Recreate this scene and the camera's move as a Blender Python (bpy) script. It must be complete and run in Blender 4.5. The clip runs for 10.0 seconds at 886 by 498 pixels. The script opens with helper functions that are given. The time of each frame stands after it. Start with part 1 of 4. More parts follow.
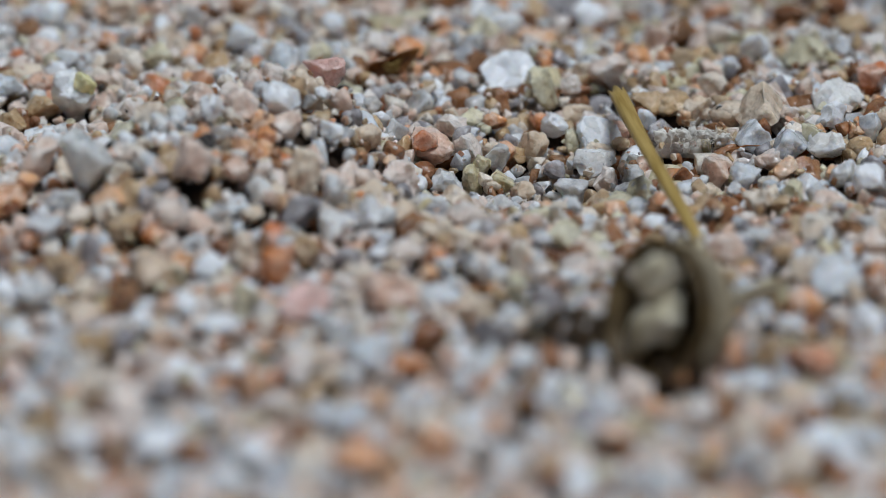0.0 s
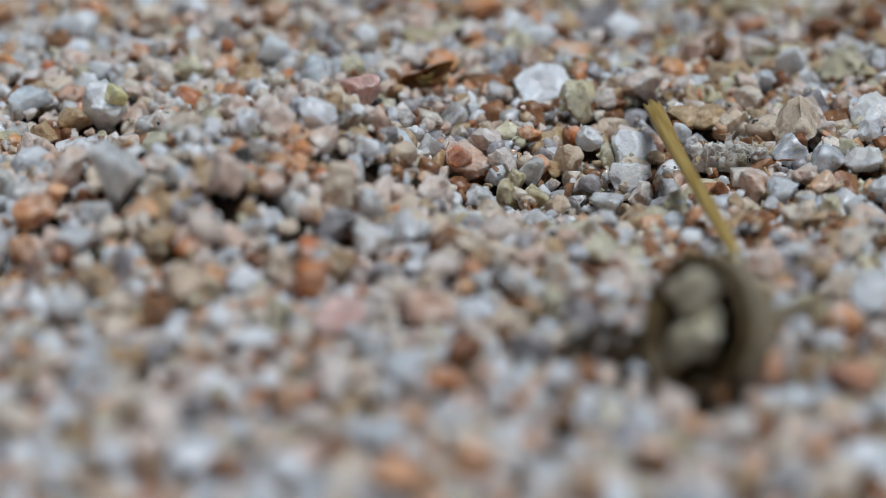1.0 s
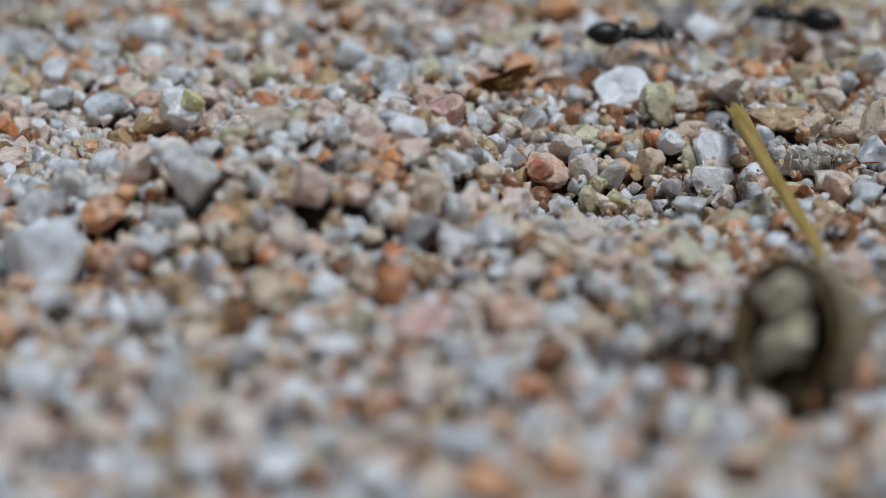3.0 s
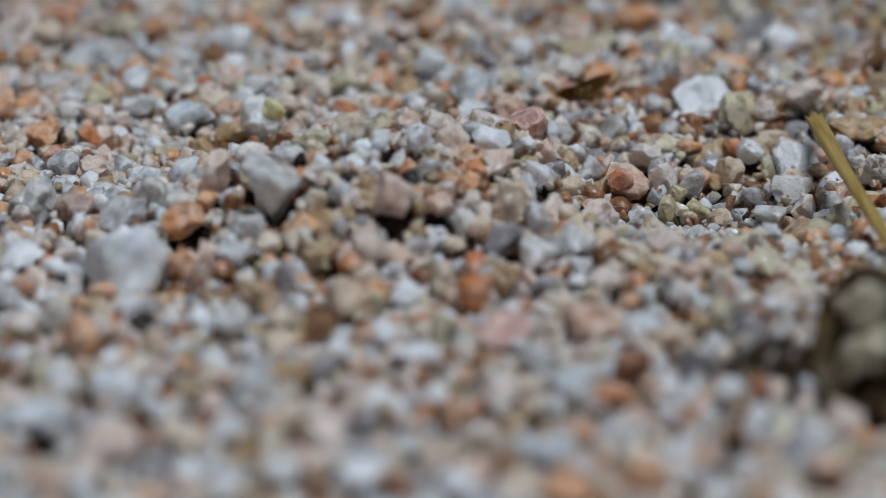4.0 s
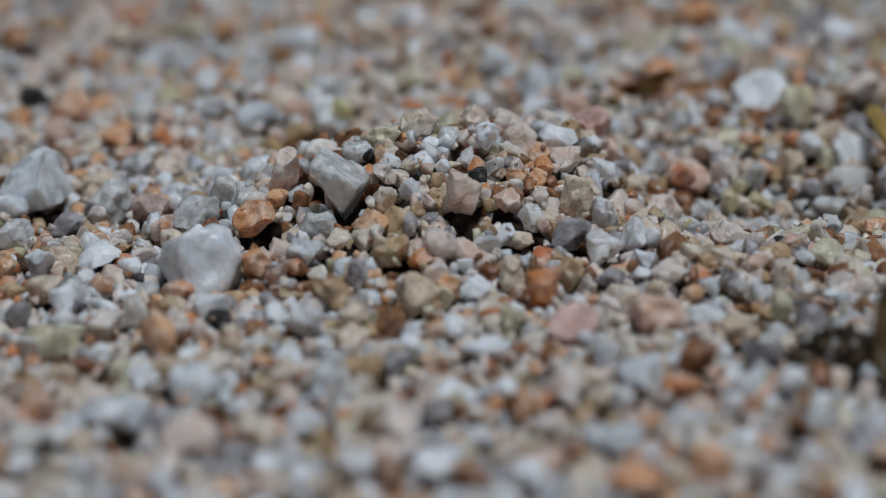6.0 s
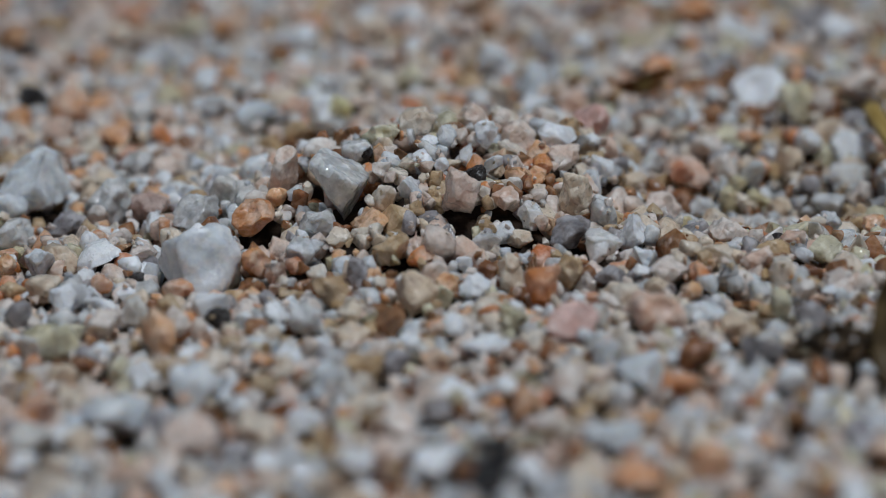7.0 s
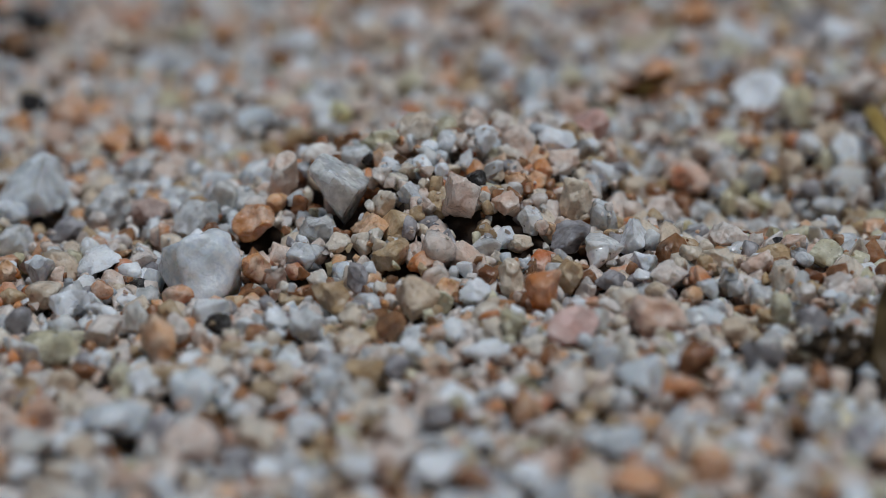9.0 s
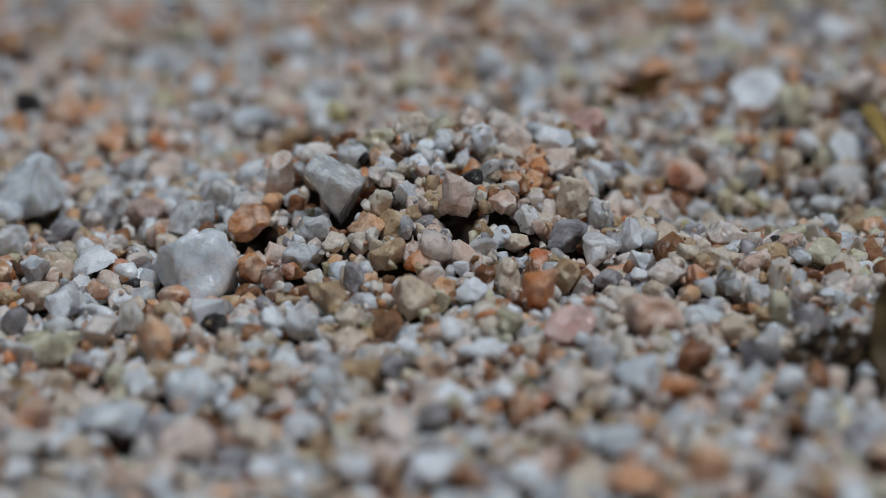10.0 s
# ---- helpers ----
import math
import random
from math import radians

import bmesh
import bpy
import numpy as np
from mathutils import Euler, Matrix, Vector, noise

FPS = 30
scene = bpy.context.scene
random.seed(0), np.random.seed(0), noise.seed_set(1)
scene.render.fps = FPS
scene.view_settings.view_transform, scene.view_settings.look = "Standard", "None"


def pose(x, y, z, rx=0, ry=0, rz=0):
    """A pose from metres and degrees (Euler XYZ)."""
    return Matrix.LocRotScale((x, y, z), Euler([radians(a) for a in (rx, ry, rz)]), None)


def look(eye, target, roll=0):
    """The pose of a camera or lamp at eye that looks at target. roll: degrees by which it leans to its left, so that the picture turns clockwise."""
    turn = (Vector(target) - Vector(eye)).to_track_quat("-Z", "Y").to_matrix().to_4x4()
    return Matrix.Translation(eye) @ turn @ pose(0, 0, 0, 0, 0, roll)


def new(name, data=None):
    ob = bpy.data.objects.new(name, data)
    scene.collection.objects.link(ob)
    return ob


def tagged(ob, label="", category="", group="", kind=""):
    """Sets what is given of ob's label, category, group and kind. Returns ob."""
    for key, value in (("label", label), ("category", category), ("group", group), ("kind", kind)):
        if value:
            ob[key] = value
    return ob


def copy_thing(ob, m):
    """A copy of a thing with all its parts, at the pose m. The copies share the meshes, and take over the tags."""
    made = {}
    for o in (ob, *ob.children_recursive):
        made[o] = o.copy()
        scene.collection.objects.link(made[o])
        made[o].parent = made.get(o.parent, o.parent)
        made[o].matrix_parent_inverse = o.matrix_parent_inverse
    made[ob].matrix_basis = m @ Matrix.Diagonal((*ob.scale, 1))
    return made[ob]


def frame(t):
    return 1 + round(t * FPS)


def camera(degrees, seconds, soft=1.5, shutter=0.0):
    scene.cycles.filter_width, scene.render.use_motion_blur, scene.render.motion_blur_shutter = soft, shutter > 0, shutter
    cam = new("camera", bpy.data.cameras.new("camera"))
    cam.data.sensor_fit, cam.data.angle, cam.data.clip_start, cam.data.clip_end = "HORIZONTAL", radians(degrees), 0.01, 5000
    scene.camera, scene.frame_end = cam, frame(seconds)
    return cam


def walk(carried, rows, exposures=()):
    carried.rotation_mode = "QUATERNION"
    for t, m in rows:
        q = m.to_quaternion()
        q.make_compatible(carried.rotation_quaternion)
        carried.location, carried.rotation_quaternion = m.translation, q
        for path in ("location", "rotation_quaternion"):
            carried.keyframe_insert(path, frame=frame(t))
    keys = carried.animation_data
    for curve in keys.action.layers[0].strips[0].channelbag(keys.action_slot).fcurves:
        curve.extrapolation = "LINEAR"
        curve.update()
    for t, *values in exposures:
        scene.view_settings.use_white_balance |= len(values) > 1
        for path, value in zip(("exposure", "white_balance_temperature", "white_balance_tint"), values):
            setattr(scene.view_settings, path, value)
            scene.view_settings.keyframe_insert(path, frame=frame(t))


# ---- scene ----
import collections

MM = 0.001  # plans below are in millimetres

# ---- camera: a macro lens on a tripod that pans over the sand ----
cam = camera(14.0, 10.0, 0.7, 0.18)
PATH = [
    (0.0, 0.00, -172.20, 62.67, 0.000, -20.000, -0.000),
    (0.5, -0.19, -171.71, 62.70, 0.223, -19.962, -0.037),
    (1.0, -0.80, -170.75, 62.15, 0.327, -19.778, -0.067),
    (1.5, -1.06, -170.23, 62.24, 0.556, -19.829, 0.113),
    (2.0, -0.79, -169.71, 62.26, 0.953, -19.871, 0.377),
    (3.5, -2.77, -168.65, 61.26, 1.638, -19.600, 0.628),
    (4.0, -2.80, -169.55, 61.67, 2.413, -19.529, 0.821),
    (4.5, -3.19, -170.41, 61.98, 2.905, -19.475, 1.008),
    (5.0, -3.19, -171.75, 62.42, 3.263, -19.506, 1.359),
    (5.5, -3.08, -172.91, 62.97, 3.403, -19.592, 1.657),
    (7.0, -2.99, -173.57, 63.62, 3.421, -19.761, 2.073),
    (7.5, -2.98, -173.52, 63.57, 3.426, -19.750, 2.060),
    (8.0, -2.93, -173.48, 63.47, 3.442, -19.700, 2.087),
    (8.5, -2.78, -173.50, 63.62, 3.492, -19.706, 2.104),
    (9.0, -2.94, -173.48, 63.63, 3.440, -19.691, 2.231),
    (9.5, -2.90, -173.22, 63.42, 3.470, -19.658, 2.311),
    (10.0, -2.91, -173.04, 63.35, 3.402, -19.668, 2.360),
]
POSES = {t: pose(x * MM, y * MM, z * MM, 0, 0, yaw) @ pose(0, 0, 0, pitch) @ pose(0, 0, 0, 0, roll) @ pose(0, 0, 0, 90)
         for t, x, y, z, yaw, pitch, roll in PATH}
walk(cam, list(POSES.items()),
     [(0.0, -0.45), (2.0, -0.51), (3.5, -0.56), (4.5, -0.78), (5.5, -0.83), (10.0, -0.88)])
# how far from the lens the picture is sharp, in millimetres
FOCUS = [(0.0, 199), (1.0, 199), (2.0, 198), (3.5, 195.5), (4.5, 192.5), (5.5, 189.5), (7.0, 187.5), (8.0, 186), (9.0, 185), (10.0, 184.5)]
cam.data.dof.use_dof = True
cam.data.dof.aperture_fstop = 27
focus_point = new("focus_point")
focus_point.empty_display_size = 0.001
cam.data.dof.focus_object = focus_point
walk(focus_point, [(t, Matrix.Translation(POSES[t] @ Vector((0, 0, -d * MM)))) for t, d in FOCUS])

# ---- light: a bright, veiled sky ----
world = bpy.data.worlds.new("sky")
scene.world = world
world.use_nodes = True
sky = world.node_tree.nodes.new("ShaderNodeTexSky")
sky.sky_type, sky.sun_disc = "NISHITA", False
sky.dust_density, sky.ozone_density = 2.2, 1.0
sky.sun_elevation, sky.sun_rotation = radians(74.8), radians(126)
world.node_tree.nodes["Background"].inputs["Strength"].default_value = 0.027
world.node_tree.links.new(sky.outputs[0], world.node_tree.nodes["Background"].inputs["Color"])
sun = new("sun", bpy.data.lights.new("sun", "SUN"))
sun.data.energy, sun.data.angle, sun.data.color = 3.4, radians(24), (0.82, 0.905, 1.0)
sun.matrix_world = look((0.22, -0.16, 1.0), (0, 0, 0))


# ---- materials ----
def nodes_of(name):
    m = bpy.data.materials.new(name)
    m.use_nodes = True
    return m, m.node_tree.nodes, m.node_tree.links, m.node_tree.nodes["Principled BSDF"]


def mix(nodes, links, factor, a, b):
    n = nodes.new("ShaderNodeMix")
    n.data_type = "RGBA"
    for slot, value in ((0, factor), (6, a), (7, b)):
        if isinstance(value, (int, float)):
            n.inputs[slot].default_value = value
        elif isinstance(value, tuple):
            n.inputs[slot].default_value = (*value, 1)
        else:
            links.new(value, n.inputs[slot])
    return n.outputs[2]


def noise_of(nodes, links, where, scale, detail=3.0, low=0.4, high=0.6):
    n = nodes.new("ShaderNodeTexNoise")
    n.inputs["Scale"].default_value, n.inputs["Detail"].default_value = scale, detail
    links.new(where, n.inputs["Vector"])
    r = nodes.new("ShaderNodeMapRange")
    r.inputs["From Min"].default_value, r.inputs["From Max"].default_value = low, high
    links.new(n.outputs["Fac"], r.inputs["Value"])
    return r.outputs["Result"], n.outputs["Fac"]


def mineral(name, colours, stain, speck=(0.05, 0.04, 0.035), stained=0.5, specks=0.5, rough=0.45, clear=0.0, deep=0.0, loose=True, coarse=1.0, hazy=0.3, rugged=1.0, facet=1.0, glow=1.0):
    """Stone: a colour of its own for each grain, cloudy stains, dark specks and a pitted, frosted surface."""
    m, nodes, links, out = nodes_of(name)
    where = nodes.new("ShaderNodeTexCoord").outputs["Object"]
    if loose:
        chance = nodes.new("ShaderNodeNewGeometry").outputs["Random Per Island"]
    else:
        chance = nodes.new("ShaderNodeObjectInfo").outputs["Random"]
    shift = nodes.new("ShaderNodeVectorMath")
    shift.operation = "MULTIPLY_ADD"
    links.new(chance, shift.inputs[0])
    shift.inputs[1].default_value = (0.7, 0.9, 1.3)
    links.new(where, shift.inputs[2])
    place = shift.outputs[0]
    ramp = nodes.new("ShaderNodeValToRGB")
    links.new(chance, ramp.inputs[0])
    while len(ramp.color_ramp.elements) < len(colours):
        ramp.color_ramp.elements.new(0.5)
    for i, c in enumerate(colours):
        ramp.color_ramp.elements[i].position, ramp.color_ramp.elements[i].color = i / (len(colours) - 1), (*c, 1)
    cloud, _ = noise_of(nodes, links, place, 900 * coarse, 4, 0.42, 0.68)
    amount = nodes.new("ShaderNodeMath")
    amount.operation = "MULTIPLY"
    links.new(cloud, amount.inputs[0])
    amount.inputs[1].default_value = stained
    colour = mix(nodes, links, amount.outputs[0], ramp.outputs[0], stain)
    vein, _ = noise_of(nodes, links, place, 5600, 7, 0.38, 0.64)
    pale = nodes.new("ShaderNodeHueSaturation")
    pale.inputs["Value"].default_value, pale.inputs["Saturation"].default_value = 1.25, 0.8
    links.new(colour, pale.inputs["Color"])
    veined = nodes.new("ShaderNodeMath")
    veined.operation = "MULTIPLY"
    links.new(vein, veined.inputs[0])
    veined.inputs[1].default_value = 0.5
    colour = mix(nodes, links, veined.outputs[0], colour, pale.outputs[0])
    dots, _ = noise_of(nodes, links, place, 5200, 2, 0.68, 0.74)
    dotted = nodes.new("ShaderNodeMath")
    dotted.operation = "MULTIPLY"
    links.new(dots, dotted.inputs[0])
    dotted.inputs[1].default_value = specks
    colour = mix(nodes, links, dotted.outputs[0], colour, speck)
    links.new(colour, out.inputs["Base Color"])
    gloss = nodes.new("ShaderNodeMapRange")
    gloss.inputs["To Min"].default_value, gloss.inputs["To Max"].default_value = max(rough - 0.12, 0.04), rough + 0.15
    _, raw = noise_of(nodes, links, place, 2400, 3)
    links.new(raw, gloss.inputs["Value"])
    links.new(gloss.outputs["Result"], out.inputs["Roughness"])
    if clear:
        haze = nodes.new("ShaderNodeMapRange")
        haze.inputs["To Min"].default_value, haze.inputs["To Max"].default_value = max(clear - hazy, 0), min(clear + 0.8 * hazy, 1)
        _, raw = noise_of(nodes, links, place, 1100, 3)
        links.new(raw, haze.inputs["Value"])
        haze.inputs["From Min"].default_value, haze.inputs["From Max"].default_value = 0.35, 0.65
        links.new(haze.outputs["Result"], out.inputs["Transmission Weight"])
    out.inputs["IOR"].default_value = 1.5
    out.inputs["Subsurface Weight"].default_value, out.inputs["Subsurface Scale"].default_value = deep, 0.0005 * glow
    out.inputs["Subsurface Radius"].default_value = (1.0, 0.9, 0.8)
    relief = nodes.new("ShaderNodeBump")
    relief.inputs["Strength"].default_value, relief.inputs["Distance"].default_value = 1.0 * rugged, 0.00013
    _, raw = noise_of(nodes, links, place, 5000, 5)
    links.new(raw, relief.inputs["Height"])
    # small broken faces: each cell of the stone leans its own way
    lumps = nodes.new("ShaderNodeBump")
    lumps.inputs["Strength"].default_value, lumps.inputs["Distance"].default_value = 1.0, 1.0
    total = None
    for size, steep in ((1500, 0.75), (4200, 0.25)):
        cell = nodes.new("ShaderNodeTexVoronoi")
        cell.inputs["Scale"].default_value = size
        links.new(place, cell.inputs["Vector"])
        away, lean, height_of = (nodes.new("ShaderNodeVectorMath") for _ in range(3))
        away.operation, lean.operation, height_of.operation = "SUBTRACT", "SUBTRACT", "DOT_PRODUCT"
        links.new(place, away.inputs[0])
        links.new(cell.outputs["Position"], away.inputs[1])
        links.new(cell.outputs["Color"], lean.inputs[0])
        lean.inputs[1].default_value = (0.5, 0.5, 0.5)
        links.new(away.outputs[0], height_of.inputs[0])
        links.new(lean.outputs[0], height_of.inputs[1])
        step = nodes.new("ShaderNodeMath")
        step.operation = "MULTIPLY_ADD"
        links.new(height_of.outputs["Value"], step.inputs[0])
        step.inputs[1].default_value = steep * facet
        if total is None:
            step.inputs[2].default_value = 0
        else:
            links.new(total, step.inputs[2])
        total = step.outputs[0]
    links.new(total, lumps.inputs["Height"])
    links.new(lumps.outputs[0], relief.inputs["Normal"])
    links.new(relief.outputs[0], out.inputs["Normal"])
    return m


RECIPES = {
    "q": dict(colours=[(0.66, 0.66, 0.66), (0.8, 0.79, 0.77), (0.73, 0.77, 0.82), (0.82, 0.74, 0.64)], stain=(0.95, 0.92, 0.87), stained=0.65, specks=0.3, rough=0.07, clear=0.2, hazy=0.2, rugged=0.4, deep=0.7, facet=1.1, glow=1.2),
    "b": dict(colours=[(0.74, 0.81, 0.89), (0.84, 0.89, 0.94), (0.79, 0.84, 0.9)], stain=(0.95, 0.97, 0.99), stained=0.6, specks=0.15, rough=0.08, clear=0.12, hazy=0.12, deep=0.9, rugged=0.35, facet=1.0, glow=1.6),
    "w": dict(colours=[(0.9, 0.93, 0.96), (0.95, 0.96, 0.98), (0.94, 0.92, 0.9)], stain=(0.97, 0.98, 0.99), specks=0.2, rough=0.16, deep=0.6, rugged=0.5, facet=1.0),
    "c": dict(colours=[(0.83, 0.68, 0.52), (0.9, 0.81, 0.71), (0.78, 0.61, 0.44)], stain=(0.78, 0.56, 0.37), stained=0.5, specks=0.4, rough=0.12, clear=0.08, hazy=0.08, deep=0.45, rugged=0.6, facet=1.1),
    "p": dict(colours=[(0.83, 0.57, 0.43), (0.88, 0.69, 0.58), (0.92, 0.81, 0.74), (0.78, 0.45, 0.29)], stain=(0.95, 0.88, 0.82), stained=0.6, specks=0.4, rough=0.12, clear=0.08, hazy=0.08, deep=0.45, rugged=0.6, facet=1.1),
    "o": dict(colours=[(0.74, 0.24, 0.06), (0.82, 0.37, 0.14), (0.86, 0.48, 0.25), (0.64, 0.17, 0.04)], stain=(0.92, 0.78, 0.66), stained=0.6, specks=0.35, rough=0.12, clear=0.08, hazy=0.08, deep=0.4, rugged=0.6, facet=1.1),
    "t": dict(colours=[(0.6, 0.38, 0.18), (0.68, 0.47, 0.26), (0.52, 0.34, 0.18)], stain=(0.82, 0.68, 0.5), specks=0.6, rough=0.13, clear=0.15, hazy=0.15, deep=0.4, rugged=0.6, facet=1.1),
    "y": dict(colours=[(0.72, 0.6, 0.33), (0.8, 0.72, 0.49), (0.7, 0.63, 0.42)], stain=(0.9, 0.85, 0.7), specks=0.5, rough=0.12, clear=0.18, hazy=0.18, deep=0.45, rugged=0.6, facet=1.1),
    "g": dict(colours=[(0.36, 0.34, 0.35), (0.45, 0.42, 0.43), (0.55, 0.52, 0.52)], stain=(0.68, 0.65, 0.65), specks=0.5, rough=0.12, clear=0.25, deep=0.6, rugged=0.5, facet=1.0),
    "k": dict(colours=[(0.02, 0.019, 0.018), (0.04, 0.035, 0.035), (0.03, 0.022, 0.016)], stain=(0.1, 0.09, 0.08), specks=0.4, rough=0.25),
    "r": dict(colours=[(0.3, 0.11, 0.04), (0.42, 0.18, 0.07), (0.27, 0.13, 0.055)], stain=(0.58, 0.34, 0.18), specks=0.5, rough=0.2, clear=0.3, deep=0.5, rugged=0.5, facet=0.8),
}
RECIPES["Q"] = dict(RECIPES["q"], colours=[(0.8, 0.85, 0.92), (0.82, 0.87, 0.93)], stain=(0.97, 0.98, 0.99), stained=0.8, coarse=1.6, clear=0.12, rough=0.08, hazy=0.12, rugged=0.4, specks=0.1, glow=2.0, facet=0.55)
RECIPES["M"] = dict(RECIPES["w"], rough=0.2, specks=0.0, clear=0.3)
RECIPES["W"] = dict(RECIPES["w"], colours=[(0.8, 0.77, 0.72), (0.85, 0.82, 0.78)], specks=0.95)
RECIPES["m"] = dict(RECIPES["p"], colours=[(0.6, 0.4, 0.34), (0.64, 0.45, 0.38)], specks=0.95, stain=(0.78, 0.64, 0.56), rugged=1.0)
RECIPES["A"] = dict(RECIPES["w"], colours=[(0.88, 0.89, 0.87), (0.9, 0.91, 0.89)], stain=(0.86, 0.8, 0.6), stained=0.3, coarse=0.5)
RECIPES["Y"] = dict(RECIPES["y"], colours=[(0.9, 0.76, 0.28), (0.92, 0.78, 0.32)], stain=(0.92, 0.88, 0.66), clear=0.0)
RECIPES["V"] = dict(RECIPES["q"], colours=[(0.9, 0.88, 0.82), (0.92, 0.9, 0.84)], stain=(0.98, 0.97, 0.95), stained=0.8, coarse=1.4, clear=0.25, hazy=0.25, rugged=0.35, rough=0.06, glow=1.5)
RECIPES["O"] = dict(RECIPES["o"], colours=[(0.62, 0.2, 0.05), (0.66, 0.24, 0.07)], stained=0.3)
RECIPES["P"] = dict(RECIPES["p"], colours=[(0.78, 0.44, 0.37), (0.8, 0.48, 0.4)], stained=0.3)
STONE = {k: mineral("stone_" + str(i), loose=False, **v) for i, (k, v) in enumerate(RECIPES.items())}
SAND = {k: mineral("sand_" + str(i), **RECIPES[k]) for i, k in enumerate("qbwcpotygkr")}


def plain(name, colour, second, scale, rough=0.5, depth=0.00005, clear=0.0, coat=0.0):
    """A mottled material with fine relief."""
    m, nodes, links, out = nodes_of(name)
    where = nodes.new("ShaderNodeTexCoord").outputs["Object"]
    cloud, raw = noise_of(nodes, links, where, scale, 5, 0.35, 0.65)
    links.new(mix(nodes, links, cloud, colour, second), out.inputs["Base Color"])
    out.inputs["Roughness"].default_value, out.inputs["Transmission Weight"].default_value = rough, clear
    out.inputs["Coat Weight"].default_value = coat
    relief = nodes.new("ShaderNodeBump")
    relief.inputs["Strength"].default_value, relief.inputs["Distance"].default_value = 0.6, depth
    _, fine = noise_of(nodes, links, where, scale * 4, 4)
    links.new(fine, relief.inputs["Height"])
    links.new(relief.outputs[0], out.inputs["Normal"])
    return m


def fibrous(name, dark, light, across, along, rough=0.45):
    """Dry plant fibre: fine streaks that run along z."""
    m, nodes, links, out = nodes_of(name)
    stretch = nodes.new("ShaderNodeMapping")
    stretch.inputs["Scale"].default_value = (across, across, along)
    links.new(nodes.new("ShaderNodeTexCoord").outputs["Object"], stretch.inputs["Vector"])
    streak, raw = noise_of(nodes, links, stretch.outputs[0], 1.0, 4, 0.3, 0.7)
    links.new(mix(nodes, links, streak, dark, light), out.inputs["Base Color"])
    out.inputs["Roughness"].default_value = rough
    relief = nodes.new("ShaderNodeBump")
    relief.inputs["Strength"].default_value, relief.inputs["Distance"].default_value = 0.5, 0.00006
    links.new(raw, relief.inputs["Height"])
    links.new(relief.outputs[0], out.inputs["Normal"])
    return m


# near-black brown: the shade in the gaps between grains, put into the colour
GROUND = plain("gap_shade_sand", (0.016, 0.008, 0.0035), (0.06, 0.031, 0.014), 900, 0.8, 0.0003)
CHITIN = plain("chitin", (0.006, 0.006, 0.007), (0.016, 0.013, 0.012), 2500, 0.42, 0.00001)
LIMB = plain("limb", (0.012, 0.009, 0.008), (0.03, 0.02, 0.014), 2500, 0.35, 0.00001)
STRAW = fibrous("straw", (0.34, 0.21, 0.045), (0.58, 0.41, 0.14), 5000, 260)
HUSK = plain("husk", (0.075, 0.045, 0.014), (0.17, 0.11, 0.04), 900, 0.6, 0.0001)
KERNEL = plain("kernel", (0.62, 0.53, 0.32), (0.9, 0.83, 0.66), 700, 0.55, 0.0001)
SKIN = plain("skin", (0.22, 0.17, 0.1), (0.36, 0.3, 0.2), 800, 0.6, 0.0001)
CHAFF = plain("chaff", (0.16, 0.048, 0.012), (0.42, 0.18, 0.045), 1200, 0.35, 0.0001)
LITTER = plain("litter", (0.015, 0.01, 0.006), (0.14, 0.085, 0.04), 1600, 0.8, 0.0006)
FLUFF = plain("fluff", (0.72, 0.68, 0.6), (0.9, 0.87, 0.81), 2000, 0.5, 0.00002)


def dry_sand():
    """Beach sand from afar: cells of grain size in the colours of the grains."""
    m, nodes, links, out = nodes_of("dry_sand")
    where = nodes.new("ShaderNodeTexCoord").outputs["Object"]
    cell = nodes.new("ShaderNodeTexVoronoi")
    cell.inputs["Scale"].default_value = 700
    links.new(where, cell.inputs["Vector"])
    pick = nodes.new("ShaderNodeSeparateColor")
    links.new(cell.outputs["Color"], pick.inputs[0])
    ramp = nodes.new("ShaderNodeValToRGB")
    ramp.color_ramp.interpolation = "CONSTANT"
    shades = [(0.0, (0.5, 0.5, 0.5)), (0.3, (0.62, 0.63, 0.65)), (0.45, (0.78, 0.78, 0.77)), (0.55, (0.66, 0.45, 0.34)), (0.75, (0.7, 0.6, 0.45)), (0.87, (0.6, 0.28, 0.13)), (0.94, (0.16, 0.13, 0.12))]
    while len(ramp.color_ramp.elements) < len(shades):
        ramp.color_ramp.elements.new(0.5)
    for e, (at, c) in zip(ramp.color_ramp.elements, shades):
        e.position, e.color = at, (*c, 1)
    links.new(pick.outputs[0], ramp.inputs[0])
    patch, _ = noise_of(nodes, links, where, 9, 4, 0.3, 0.7)
    links.new(mix(nodes, links, patch, ramp.outputs[0], (0.42, 0.36, 0.3)), out.inputs["Base Color"])
    out.inputs["Roughness"].default_value = 0.7
    relief = nodes.new("ShaderNodeBump")
    relief.inputs["Strength"].default_value, relief.inputs["Distance"].default_value = 1.0, 0.0008
    links.new(cell.outputs["Distance"], relief.inputs["Height"])
    relief.invert = True
    links.new(relief.outputs[0], out.inputs["Normal"])
    return m


DRY_SAND = dry_sand()


# ---- the lie of the sand ----
def bump(x, y, cx, cy, sx, sy, turn=0.0):
    """A smooth rise of height 1 round (cx, cy), in millimetres."""
    c, s = np.cos(turn), np.sin(turn)
    u, v = (x - cx) * c + (y - cy) * s, (y - cy) * c - (x - cx) * s
    return np.exp(-(u / sx) ** 2 - (v / sy) ** 2)


